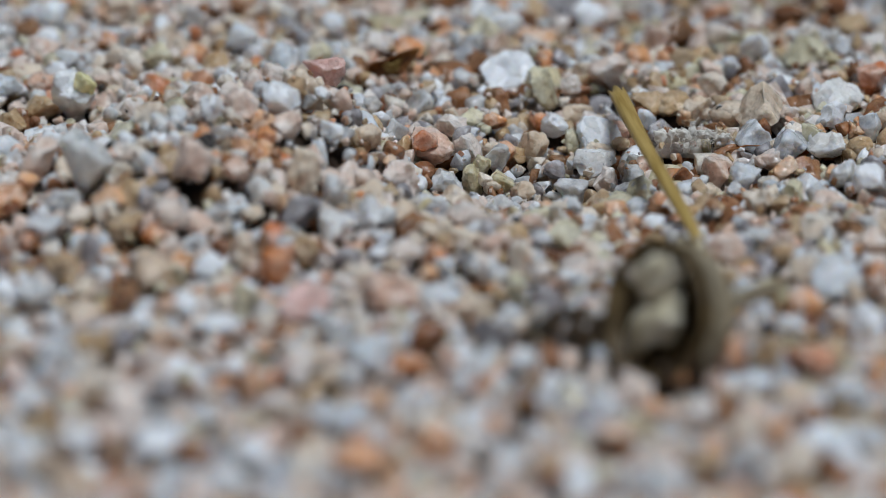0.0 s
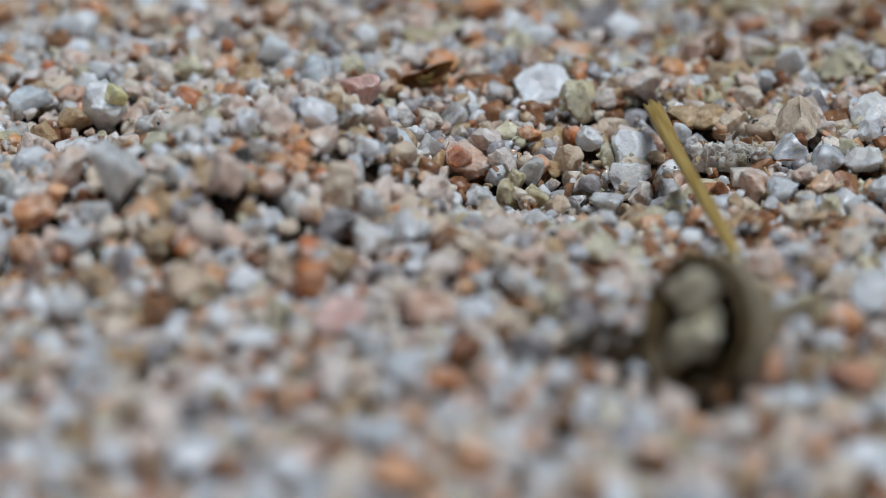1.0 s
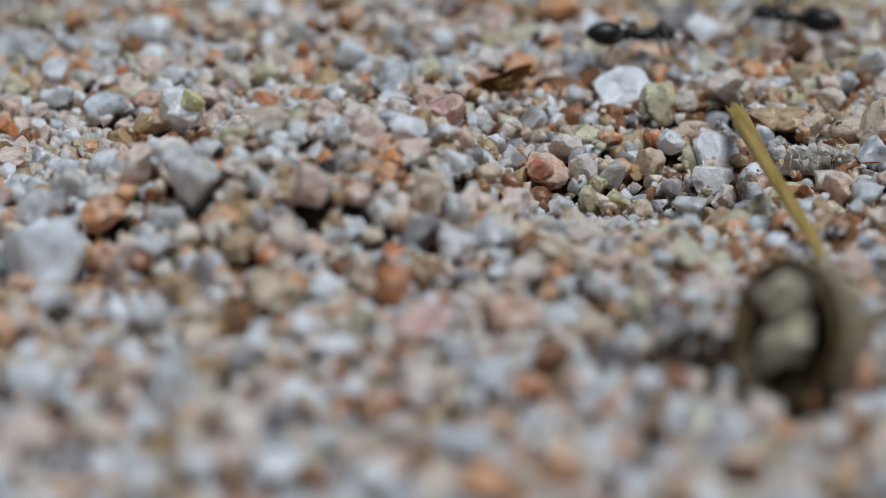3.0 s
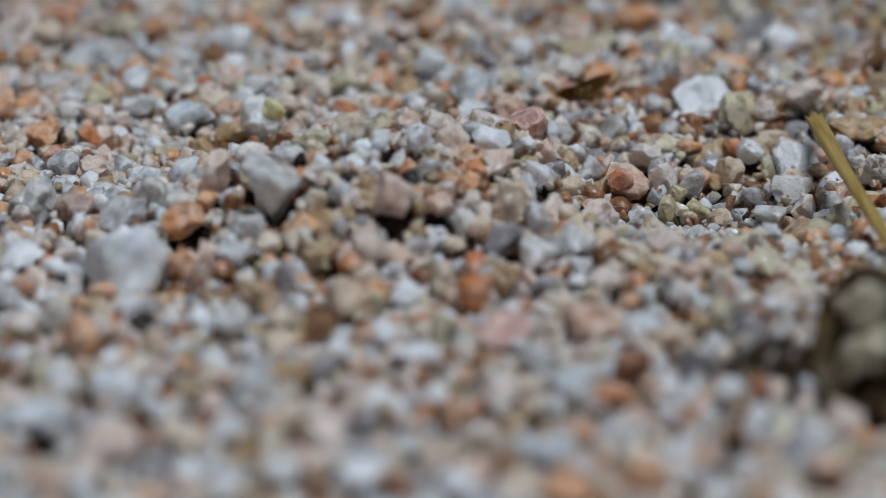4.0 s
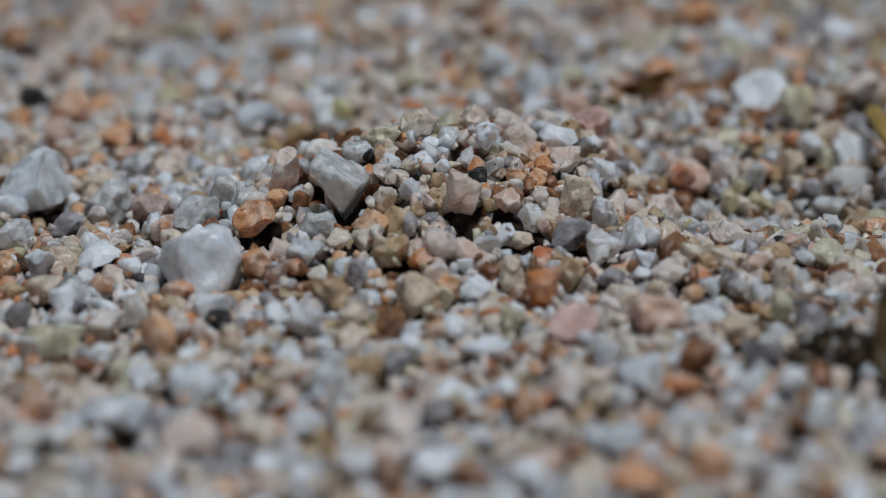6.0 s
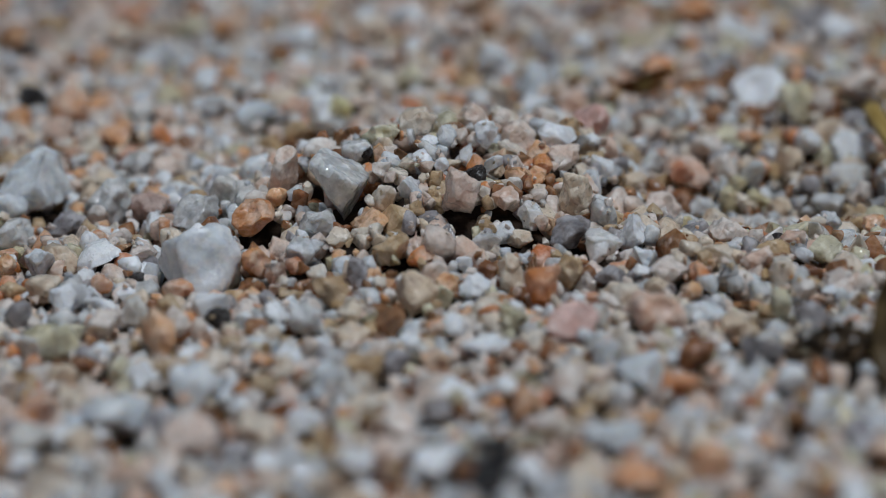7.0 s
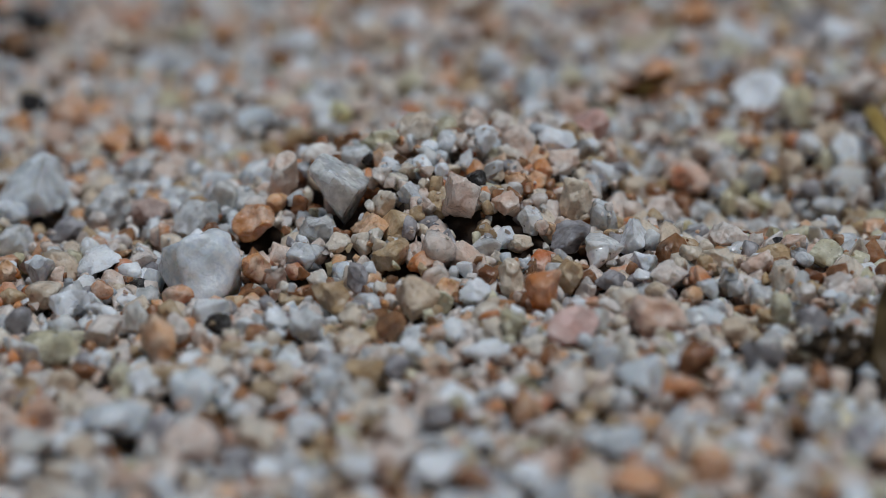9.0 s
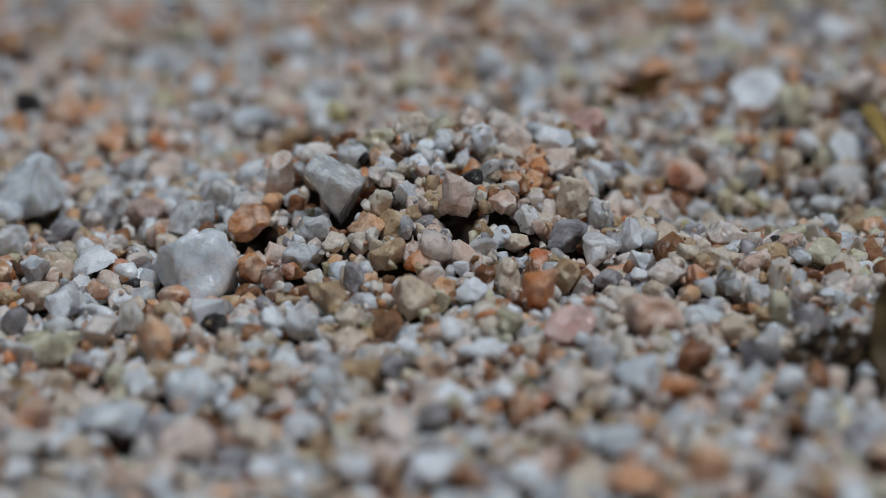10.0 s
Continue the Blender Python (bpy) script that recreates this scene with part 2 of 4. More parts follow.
def height(x, y):
    """The height of the sand's surface, in millimetres, once the heap has come to rest."""
    front = np.where(y < 10, 9.0, 4.6)
    heap = 4.7 * np.exp(-((x + 15) / np.where(x < -15, 8.5, 8.6)) ** 2 - ((y - 10) / front) ** 2)
    return (heap + 3.0 * bump(x, y, -7.3, 14, 3.8, 4.4) + 0.7 * bump(x, y, -4, 2.5, 9, 4, -0.15) - 2.5 * bump(x, y, 6, 14, 13, 8)
            - 0.8 * bump(x, y, -17, 20, 11, 5) + 0.7 * bump(x, y, 24, 18, 9, 8) - 0.8 * bump(x, y, 17, 42, 14, 6)
            + 0.25 * np.sin(x * 0.37 + 1.0) * np.cos(y * 0.31) + 0.15 * np.sin(x * 0.83 - y * 0.6))


def slip(x, y):
    """How far the sand of the heap lies from its last place when the clip begins, in millimetres: sideways and upwards."""
    dx = -0.95 * bump(x, y, -9, 10, 6, 9) + 0.95 * bump(x, y, -22, 4.5, 4.5, 5)
    dz = (-1.9 * bump(x, y, -17.5, 11, 4.5, 5) + 1.9 * bump(x, y, -6, 14.5, 5.5, 6) + 0.6 * bump(x, y, -12.2, 3.5, 3.5, 4.5)
          - 0.6 * bump(x, y, -23, 6, 3.5, 4))
    return dx, dz


# seconds, and the share of the slip that is still to come
SLIDE = [(0.0, 1.0), (0.8, 0.88), (1.6, 0.7), (2.2, 0.52), (3.3, 0.2), (3.8, 0.14), (4.4, 0.07), (5.5, 0.0), (10.0, 0.0)]
sliding = []


# ---- building ----
def part(name, bm, material, parent, label="", at=None):
    """One mesh object under a thing or a part."""
    me = bpy.data.meshes.new(name)
    bm.to_mesh(me)
    bm.free()
    me.materials.append(material)
    for p in me.polygons:
        p.use_smooth = True
    ob = new(name, me)
    ob.parent = parent
    if at is not None:
        ob.matrix_basis = at
    return tagged(ob, label)


def ball(level):
    bm = bmesh.new()
    bmesh.ops.create_icosphere(bm, subdivisions=level, radius=1)
    v = np.array([p.co for p in bm.verts])
    f = np.array([[p.index for p in face.verts] for face in bm.faces])
    bm.free()
    return v, f


BALLS = {level: ball(level) for level in (1, 2, 3, 4)}
dice = np.random.default_rng(7)


def grain_shape(level, kind="a", rng=dice):
    """A broken grain within the unit cube: a ball cut by flat breaks, its edges worn."""
    v, f = BALLS[level]
    v = v.copy()
    cuts = {"r": 12, "a": 13, "f": 9, "t": 4, "v": 4, "l": 9, "d": 10}[kind]
    near, far = (0.62, 0.92) if kind == "d" else (0.52, 0.84) if kind in "rl" else (0.7, 0.92) if kind in "tvf" else (0.42, 0.8)
    for _ in range(cuts):
        n = rng.normal(size=3)
        n /= np.linalg.norm(n)
        d = rng.uniform(near, far)
        over = np.maximum(v @ n - d, 0)
        v -= np.outer(over * 0.97, n)
    if kind in "tv":  # a wedge that narrows to its top, or to its foot
        s = 1 if kind == "t" else -1
        for a in (-0.95, 0.95, 2.6):
            n = np.array([math.sin(a), 0.25 * math.cos(3 * a), 0.62 * s if abs(a) < 2 else -1.0 * s])
            n /= np.linalg.norm(n)
            over = np.maximum(v @ n - 0.42, 0)
            v -= np.outer(over * 0.95, n)
    if kind == "d":  # a dome on a straight-cut foot
        v[:, 2] = np.where(v[:, 2] < -0.35, -0.35 + (v[:, 2] + 0.35) * 0.35, v[:, 2])
    for _ in range({"a": 4, "r": 2, "l": 2}.get(kind, 0)):  # shells broken out of the surface
        n = rng.normal(size=3)
        n *= rng.uniform(1.05, 1.3) / np.linalg.norm(n)
        off = v - n
        d = np.linalg.norm(off, axis=1)
        r = rng.uniform(0.45, 0.65)
        v = np.where((d < r)[:, None], n + off / d[:, None] * (0.75 * r + 0.25 * d)[:, None], v)
    if kind == "f":  # a plate: its broad face looks up
        for n, d in (((0.1, -0.5, 0.86), 0.22), ((-0.1, 0.4, -0.9), 0.3)):
            v -= np.outer(np.maximum(v @ np.array(n) - d, 0) * 0.97, n)
    seed = Vector(rng.uniform(-50, 50, 3))
    wear = np.array([0.13 * noise.noise(Vector(q) * 2.3 + seed) + 0.07 * noise.noise(Vector(q) * 5.5 + seed) + 0.028 * noise.noise(Vector(q) * 12 + seed) for q in v])
    v = v * (1 + wear * (1.2 if kind in "ad" else 0.9))[:, None]
    low, high = v.min(0), v.max(0)
    return (v - (low + high) / 2) / (high - low), f


def chip_shape(points, edge=0.11):
    """A small sharp grain: the hull of a few points on a ball, its edges chamfered."""
    bm = bmesh.new()
    for q in dice.normal(size=(points, 3)):
        bm.verts.new(Vector(q / np.linalg.norm(q)) * dice.uniform(0.8, 1.0))
    hull = bmesh.ops.convex_hull(bm, input=bm.verts)
    bmesh.ops.delete(bm, geom=list({g for g in hull["geom_interior"] + hull["geom_unused"] if isinstance(g, bmesh.types.BMVert)}), context="VERTS")
    bmesh.ops.dissolve_limit(bm, angle_limit=radians(14), verts=bm.verts, edges=bm.edges)
    if edge:
        bmesh.ops.bevel(bm, geom=bm.edges[:], offset=edge, segments=1, affect="EDGES", profile=0.5)
    bmesh.ops.triangulate(bm, faces=bm.faces)
    bm.verts.index_update()
    v = np.array([p.co for p in bm.verts])
    f = np.array([[p.index for p in face.verts] for face in bm.faces])
    bm.free()
    low, high = v.min(0), v.max(0)
    return (v - (low + high) / 2) / (high - low), f


def mesh_of(name, v, f, material, smooth=True):
    me = bpy.data.meshes.new(name)
    me.vertices.add(len(v))
    me.vertices.foreach_set("co", np.asarray(v, dtype=np.float32).ravel())
    me.loops.add(f.size)
    me.loops.foreach_set("vertex_index", f.ravel().astype(np.int32))
    me.polygons.add(len(f))
    me.polygons.foreach_set("loop_start", np.arange(0, f.size, 3, dtype=np.int32))
    me.polygons.foreach_set("use_smooth", np.full(len(f), smooth) if isinstance(smooth, bool) else smooth)
    me.update(calc_edges=True)
    me.materials.append(material)
    return me


# ---- the ground: one sheet under the grains, out to the horizon ----
def make_ground():
    inner_x, inner_y = np.arange(-60, 50.1, 1.0), np.arange(-50, 75.1, 1.0)
    ring = np.array([4, 12, 40, 150, 600, 3000, 20000, 200000.0, 4000000.0])
    xs = np.concatenate([-60 - ring[::-1], inner_x, 50 + ring])
    ys = np.concatenate([-50 - ring[::-1], inner_y, 75 + ring])
    gx, gy = np.meshgrid(xs, ys)
    cx, cy = np.clip(gx, -70, 60), np.clip(gy, -60, 85)
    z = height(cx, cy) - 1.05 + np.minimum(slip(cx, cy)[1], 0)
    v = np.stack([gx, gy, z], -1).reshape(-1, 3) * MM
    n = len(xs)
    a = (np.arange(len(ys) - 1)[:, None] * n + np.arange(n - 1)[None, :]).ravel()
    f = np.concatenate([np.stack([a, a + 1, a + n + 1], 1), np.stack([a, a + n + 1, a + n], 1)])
    # the sheet carries painted gap shade under the grains, dry sand outside
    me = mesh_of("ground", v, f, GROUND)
    me.materials.append(DRY_SAND)
    mid = v[f].mean(axis=1) / MM
    outside = (mid[:, 0] < -60) | (mid[:, 0] > 50) | (mid[:, 1] < -50) | (mid[:, 1] > 75)
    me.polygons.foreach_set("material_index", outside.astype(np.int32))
    tagged(new("ground", me), "coarse beach sand, coloured dark under the loose grains as gap shade", "sand", kind="structure")


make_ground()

# ---- single grains that can be told apart ----
WORDS = {
    "q": ("quartz_grain", "translucent grey quartz"), "Q": ("quartz_grain", "large clear grey quartz"), "b": ("quartz_grain", "milky bluish quartz"),
    "w": ("white_grain", "bright white quartz"), "W": ("white_grain", "white, dark-flecked"), "A": ("white_grain", "white, yellow-stained"), "V": ("quartz_grain", "clear smoky-yellow quartz"), "Y": ("yellow_grain", "bright yellow"),
    "c": ("cream_grain", "cream-coloured"), "p": ("feldspar_grain", "pale pink feldspar"), "P": ("feldspar_grain", "deep pink feldspar"),
    "m": ("granite_grain", "speckled brownish-pink granite"), "o": ("feldspar_grain", "salmon-orange feldspar"), "O": ("feldspar_grain", "deep orange feldspar"),
    "t": ("tan_grain", "tan-brown"), "y": ("yellow_grain", "yellowish"), "g": ("grey_grain", "dark grey"), "M": ("mica_flake", "glittering mica"), "k": ("black_grain", "black mineral"), "r": ("brown_grain", "reddish-brown"),
}
FORMS = {"r": "rounded", "a": "angular", "f": "flat, plate-like", "t": "pointed", "v": "wedge-shaped", "l": "long", "d": "dome-shaped"}
placed = []
hosts = []


def settle(ob, x, y, tumble):
    """Note a piece of the heap that slides to its last place, turning a little as it goes."""
    dx, dz = slip(x, y)
    far = math.hypot(dx, dz)
    if far > 0.1:
        sliding.append((ob, ob.matrix_basis.copy(), (dx, dz), tumble * min(far, 1.2) * math.sin(7.3 * x + 3.1 * y), tumble * min(far, 1.2) * math.sin(5.1 * x - 4.7 * y)))


def stone(x, y, z, w, h, colour, form, tilt):
    """One grain, w wide and h high, leaning by tilt degrees, its middle at (x, y, z), in millimetres."""
    deep = (0.85 * w + 0.15 * h) if form != "f" else 0.8 * w
    v, f = grain_shape(4 if -16 < y < 34 else 3, form, np.random.default_rng(int(abs(x * 997 + y * 131))))
    name, words = WORDS[colour]
    ob = new(name, mesh_of(name, v * np.array([w, deep, h]) * MM, f, STONE[colour]))
    ob.matrix_basis = pose(x * MM, y * MM, z * MM, 4, -tilt, 0)
    size = "large" if max(w, h) > 2.3 else "small" if max(w, h) < 1.1 else "middling"
    text = f"{FORMS[form]} {words} grain bedded in the sand" if colour == "Q" else f"{size} {FORMS[form]} {words} grain bedded in the sand"
    tagged(ob, text, "sand grain", "single sand grains")
    placed.append((x, y, z, w, deep, h))
    hosts.append(ob)
    settle(ob, x, y, 16)


def inclusion(x, y, z, w, h, colour, tilt):
    """A spot of another mineral, or of painted glint, in the grain built last."""
    host = hosts[-1]
    v, f = grain_shape(3, "r", np.random.default_rng(int(abs(x * 997))))
    ob = new("inclusion", mesh_of("inclusion", v * np.array([w, 0.7 * w, h]) * MM, f, STONE[colour]))
    ob.parent = host
    ob.matrix_basis = host.matrix_basis.inverted() @ pose(x * MM, y * MM, z * MM, 0, -tilt, 0)
    tagged(ob, WORDS[colour][1] + " inclusion")


stone(-36.56, 27.21, 0.77, 2.50, 2.17, "o", "r", 0)
stone(-33.27, 21.32, 0.71, 2.43, 1.46, "o", "a", 5)
stone(-38.91, 28.40, 0.90, 1.85, 1.51, "k", "r", 0)
stone(-35.95, 10.57, 1.60, 3.95, 3.50, "b", "t", -14)
stone(-37.03, 8.72, 0.90, 1.84, 1.69, "b", "r", 0)
stone(-31.97, 9.27, 0.95, 2.75, 2.5, "q", "r", 10)
inclusion(-32.36, 8.17, 0.40, 1.32, 1.38, "p", 20)
stone(-29.57, 8.15, 1.04, 2.20, 1.53, "m", "r", 0)
stone(-33.83, 7.14, 0.42, 2.28, 1.37, "g", "a", 10)
stone(-29.46, 15.94, 0.50, 1.89, 1.26, "p", "a", 5)
stone(-32.77, 13.93, 0.48, 1.56, 0.88, "c", "r", 0)
stone(-30.54, 13.58, 0.33, 1.06, 0.94, "w", "r", 0)
stone(-23.42, 3.77, 1.72, 2.37, 1.78, "o", "a", 30)
stone(-21.97, 6.55, 3.30, 1.65, 3.05, "p", "a", -25)
inclusion(-22.43, 5.57, 2.17, 1.02, 1.31, "o", -25)
stone(-18.87, 3.37, 3.42, 3.10, 4.03, "V", "v", 0)
# white piece painted in for the glint on the wedge's upper-left facet
inclusion(-19.09, 2.30, 4.53, 0.76, 1.17, "w", 30)
stone(-16.48, 2.58, 3.08, 1.32, 1.47, "c", "r", 0)
stone(-17.16, 1.26, 2.32, 2.18, 1.17, "o", "a", 10)
stone(-17.09, 8.51, 4.69, 2.42, 1.51, "y", "a", 0)
stone(-14.95, 8.49, 5.19, 2.11, 1.66, "c", "r", 0)
stone(-21.02, 24.04, 0.59, 2.63, 2.83, "A", "r", 0)
inclusion(-20.29, 23.19, 1.52, 1.37, 1.11, "Y", -20)
stone(-18.08, 7.39, 4.13, 1.95, 1.20, "q", "a", 0)
stone(-17.60, 6.81, 4.07, 0.66, 0.84, "k", "a", 0)
stone(-25.37, 25.06, 0.59, 2.47, 1.48, "b", "a", 15)
stone(-22.79, 23.30, 0.01, 1.96, 1.63, "t", "r", 0)
stone(-24.26, 21.43, -0.20, 1.62, 1.46, "t", "r", 0)
stone(-25.32, 7.87, 1.91, 1.83, 1.83, "q", "r", 0)
stone(-26.75, 5.47, 1.41, 2.56, 1.81, "q", "a", 0)
stone(-36.55, 5.21, 0.53, 2.41, 1.50, "q", "r", 0)
stone(-28.94, 5.86, 0.78, 1.05, 1.05, "w", "a", 0)
stone(-25.77, -1.52, 1.34, 4.52, 3.94, "Q", "d", 0)
inclusion(-26.60, -3.95, 0.60, 1.67, 0.98, "o", 0)
stone(-34.12, -0.69, 0.89, 1.61, 1.75, "q", "r", 0)
stone(-31.26, 0.82, 0.75, 2.64, 1.35, "w", "a", 15)
stone(-35.86, -0.82, 0.82, 1.23, 1.46, "o", "a", 0)
stone(-33.57, -3.42, 0.60, 2.01, 1.30, "c", "r", 0)
stone(-22.81, -1.42, 1.09, 1.60, 1.92, "o", "a", 10)
stone(-21.72, -2.37, 0.96, 1.15, 1.44, "p", "a", 20)
stone(-26.67, -11.34, 1.09, 1.83, 2.66, "o", "a", 0)
stone(-24.12, -8.35, 0.69, 1.40, 1.26, "k", "a", 0)
stone(-29.78, -8.66, 0.47, 1.96, 1.68, "p", "a", 0)
stone(-29.41, -12.75, 0.58, 1.23, 1.23, "w", "r", 0)
stone(-31.49, -10.80, 0.44, 1.94, 1.94, "y", "r", 0)
stone(-28.05, -14.82, 0.51, 1.22, 1.62, "y", "r", 0)
stone(-24.27, -16.92, 0.85, 2.54, 2.28, "b", "a", 0)
stone(-26.67, -15.97, 0.65, 1.48, 1.62, "w", "a", 30)
stone(-25.02, -12.83, 0.53, 1.09, 0.95, "w", "r", 0)
stone(-23.87, -22.93, 0.64, 2.73, 1.95, "p", "a", -10)
stone(-31.62, -20.53, 0.61, 1.18, 1.18, "o", "r", 0)
stone(-21.99, -18.70, 0.25, 1.06, 1.19, "w", "r", 0)
stone(-30.82, -23.90, 0.89, 2.06, 1.54, "q", "a", 0)
stone(-27.70, -20.35, 0.75, 3.28, 1.57, "b", "a", -20)
stone(-28.73, -23.34, 0.62, 1.80, 1.29, "c", "r", 0)
stone(-23.04, -12.08, 0.79, 1.15, 1.10, "t", "r", 0)
stone(-21.81, -12.02, 0.74, 0.98, 0.98, "w", "r", 0)
stone(-21.43, -13.35, 0.53, 1.36, 0.81, "o", "r", 0)
stone(-20.40, -14.28, 0.44, 1.22, 1.35, "c", "r", 0)
stone(-21.01, -16.49, 0.33, 1.47, 1.20, "t", "r", 0)
stone(-21.48, -24.97, 0.49, 1.53, 1.27, "g", "r", 0)
stone(-17.62, -7.69, 0.55, 1.29, 1.29, "c", "r", 0)
stone(-14.50, -5.70, 0.84, 2.12, 2.26, "c", "a", -25)
stone(-14.26, -1.87, 1.39, 1.72, 1.15, "o", "r", 0)
stone(-16.00, -1.48, 1.59, 2.02, 1.73, "t", "a", 0)
stone(-17.58, -3.11, 1.15, 1.15, 1.66, "g", "a", 0)
stone(-18.75, -5.52, 0.86, 1.99, 1.70, "t", "a", 0)
stone(-15.65, -8.09, 0.28, 1.68, 1.40, "r", "r", 0)
stone(-21.16, -8.54, 0.85, 1.26, 1.68, "w", "a", 20)
stone(-19.73, -8.99, 0.85, 1.67, 1.67, "q", "r", 0)
stone(-28.40, -6.73, 0.60, 1.42, 1.70, "q", "r", 0)
stone(-20.39, -0.74, 1.41, 1.91, 1.62, "q", "a", 0)
stone(-16.81, -22.61, 0.66, 1.16, 1.29, "y", "r", 0)
stone(-18.75, -21.04, 0.60, 1.82, 1.30, "w", "r", 0)
stone(-12.53, -26.24, 0.48, 2.02, 1.51, "w", "r", 0)
stone(-16.03, -26.41, 0.61, 1.76, 1.51, "w", "r", 0)
stone(-13.13, -13.85, 0.43, 1.62, 1.35, "o", "r", 0)
stone(-14.16, -12.27, 0.55, 0.98, 1.37, "w", "r", 20)
stone(-15.00, -14.22, 0.61, 1.62, 1.35, "g", "r", 0)
stone(-18.01, -16.95, 0.90, 1.34, 1.60, "b", "a", 0)
stone(-22.02, -9.91, 0.74, 1.25, 1.11, "r", "r", 0)
stone(-12.49, 1.95, 3.47, 1.95, 2.59, "p", "a", -20)
stone(-11.86, 4.53, 3.56, 1.30, 1.19, "k", "a", 0)
stone(-10.20, 2.74, 2.75, 1.52, 1.36, "p", "a", 0)
stone(-11.20, 3.95, 3.18, 1.06, 0.77, "c", "a", 10)
stone(-8.90, 2.29, 2.17, 1.47, 1.47, "W", "a", 0)
stone(-9.45, 0.71, 1.44, 1.45, 0.87, "c", "a", 0)
stone(-6.85, 1.21, 1.51, 2.22, 1.34, "g", "r", 10)
stone(-5.25, 2.96, 1.95, 1.49, 1.96, "q", "r", 10)
stone(-3.67, 1.33, 1.41, 1.64, 1.93, "w", "t", 0)
stone(-2.01, 10.73, -0.84, 2.23, 2.35, "p", "a", 0)
stone(1.28, 2.32, 0.96, 1.99, 1.33, "p", "a", -30)
stone(-5.11, -0.02, 1.15, 2.03, 1.62, "W", "a", 0)
stone(-3.11, -0.78, 0.78, 1.44, 1.33, "w", "a", 0)
stone(-1.84, -2.94, 0.78, 2.00, 1.28, "p", "a", 0)
stone(-0.53, 16.78, -0.82, 2.40, 2.40, "p", "a", 0)
inclusion(-0.95, 15.95, -0.25, 1.45, 1.25, "o", 10)
stone(1.37, 17.83, -0.89, 1.58, 2.22, "p", "r", 10)
stone(2.95, 17.95, -1.12, 1.65, 1.96, "q", "a", 0)
stone(5.06, 19.65, -0.90, 1.79, 1.79, "c", "r", 0)
stone(0.49, 20.22, -0.32, 1.92, 1.60, "p", "r", 0)
stone(2.91, 21.59, -0.16, 1.48, 1.16, "o", "r", 0)
stone(3.81, 28.68, 0.47, 3.26, 2.13, "w", "f", 15)
stone(5.79, 25.05, 0.70, 1.70, 2.49, "y", "a", 0)
stone(7.31, 26.33, 0.44, 1.31, 1.38, "p", "r", 20)
stone(6.28, 21.89, -0.49, 1.61, 1.48, "w", "r", 0)
stone(8.75, 20.51, -0.60, 2.75, 1.60, "w", "f", -22)
stone(8.42, 17.68, -1.31, 2.46, 1.64, "W", "a", 0)
stone(-6.05, 15.9, 2.85, 2.5, 1.8, "P", "a", 0)
stone(-7.68, 10.28, 3.76, 2.13, 1.52, "w", "r", -20)
stone(-9.62, 9.57, 4.04, 2.00, 1.51, "p", "r", -20)
stone(-2.08, 33.64, 0.46, 2.10, 1.15, "o", "a", -15)
stone(-3.93, 33.96, 0.76, 2.05, 1.36, "p", "r", 0)
stone(-6.68, 37.77, 0.57, 1.53, 1.94, "w", "r", 0)
stone(-9.43, 30.14, 0.83, 1.89, 2.02, "b", "r", 0)
stone(-12.21, 10.71, 4.83, 1.83, 1.52, "p", "r", 0)
stone(-11.37, 8.39, 4.45, 1.20, 1.81, "w", "r", 0)
stone(-6.58, 4.71, 2.46, 1.84, 2.44, "c", "a", 0)
stone(-2.55, 18.80, -0.79, 1.59, 1.91, "q", "a", 0)
stone(1.61, 15.21, -1.72, 1.13, 1.88, "y", "a", 0)
stone(4.35, 13.97, -1.77, 1.43, 1.43, "c", "r", 0)
stone(6.97, 14.00, -1.83, 1.93, 1.56, "q", "a", 0)
stone(8.93, 15.75, -1.72, 1.44, 1.57, "p", "a", 0)
stone(9.15, 7.27, -0.49, 1.38, 1.08, "o", "r", 0)
stone(6.76, 7.16, -0.40, 1.23, 1.29, "q", "a", 0)
stone(4.45, 1.80, 0.77, 1.76, 1.23, "p", "a", 20)
stone(6.14, 1.03, 0.40, 1.92, 1.34, "y", "r", 0)
stone(3.81, -3.05, 0.71, 1.43, 1.65, "c", "r", 0)
stone(3.52, -8.13, 0.83, 1.06, 2.12, "y", "l", 0)
stone(6.70, -4.37, 0.69, 1.75, 1.27, "p", "a", 0)
stone(4.83, -5.35, 0.64, 1.27, 1.18, "p", "r", 0)
stone(5.07, -9.09, 0.57, 1.93, 1.66, "g", "a", 0)
stone(-8.04, -5.58, 0.98, 1.98, 2.15, "O", "a", 10)
stone(-6.57, -10.47, 1.03, 2.62, 1.60, "P", "f", 10)
stone(-2.47, -8.91, 0.85, 3.00, 2.28, "p", "a", -20)
stone(-0.76, -5.28, 0.58, 1.13, 1.13, "o", "r", 0)
stone(-0.30, -3.77, 0.88, 1.14, 1.42, "o", "t", 20)
stone(-0.11, -7.60, 0.25, 2.12, 1.28, "b", "r", 0)
stone(1.49, -9.49, 0.35, 1.82, 1.10, "c", "r", 0)
stone(-10.72, -11.90, 0.43, 2.51, 1.23, "w", "r", 5)
stone(-9.50, -8.83, 0.75, 1.53, 1.67, "y", "a", 0)
stone(-7.21, -13.62, 0.67, 0.86, 0.92, "o", "r", 0)
stone(-3.99, -12.82, 0.58, 1.49, 1.52, "c", "t", 0)
stone(-0.65, -14.15, 0.76, 2.05, 1.62, "r", "a", 10)
stone(2.44, -13.59, 0.62, 2.17, 2.17, "g", "a", 0)
stone(-9.53, -17.34, 0.47, 1.32, 1.06, "w", "r", -20)
stone(-8.69, -19.24, 0.38, 1.47, 1.73, "o", "a", 0)
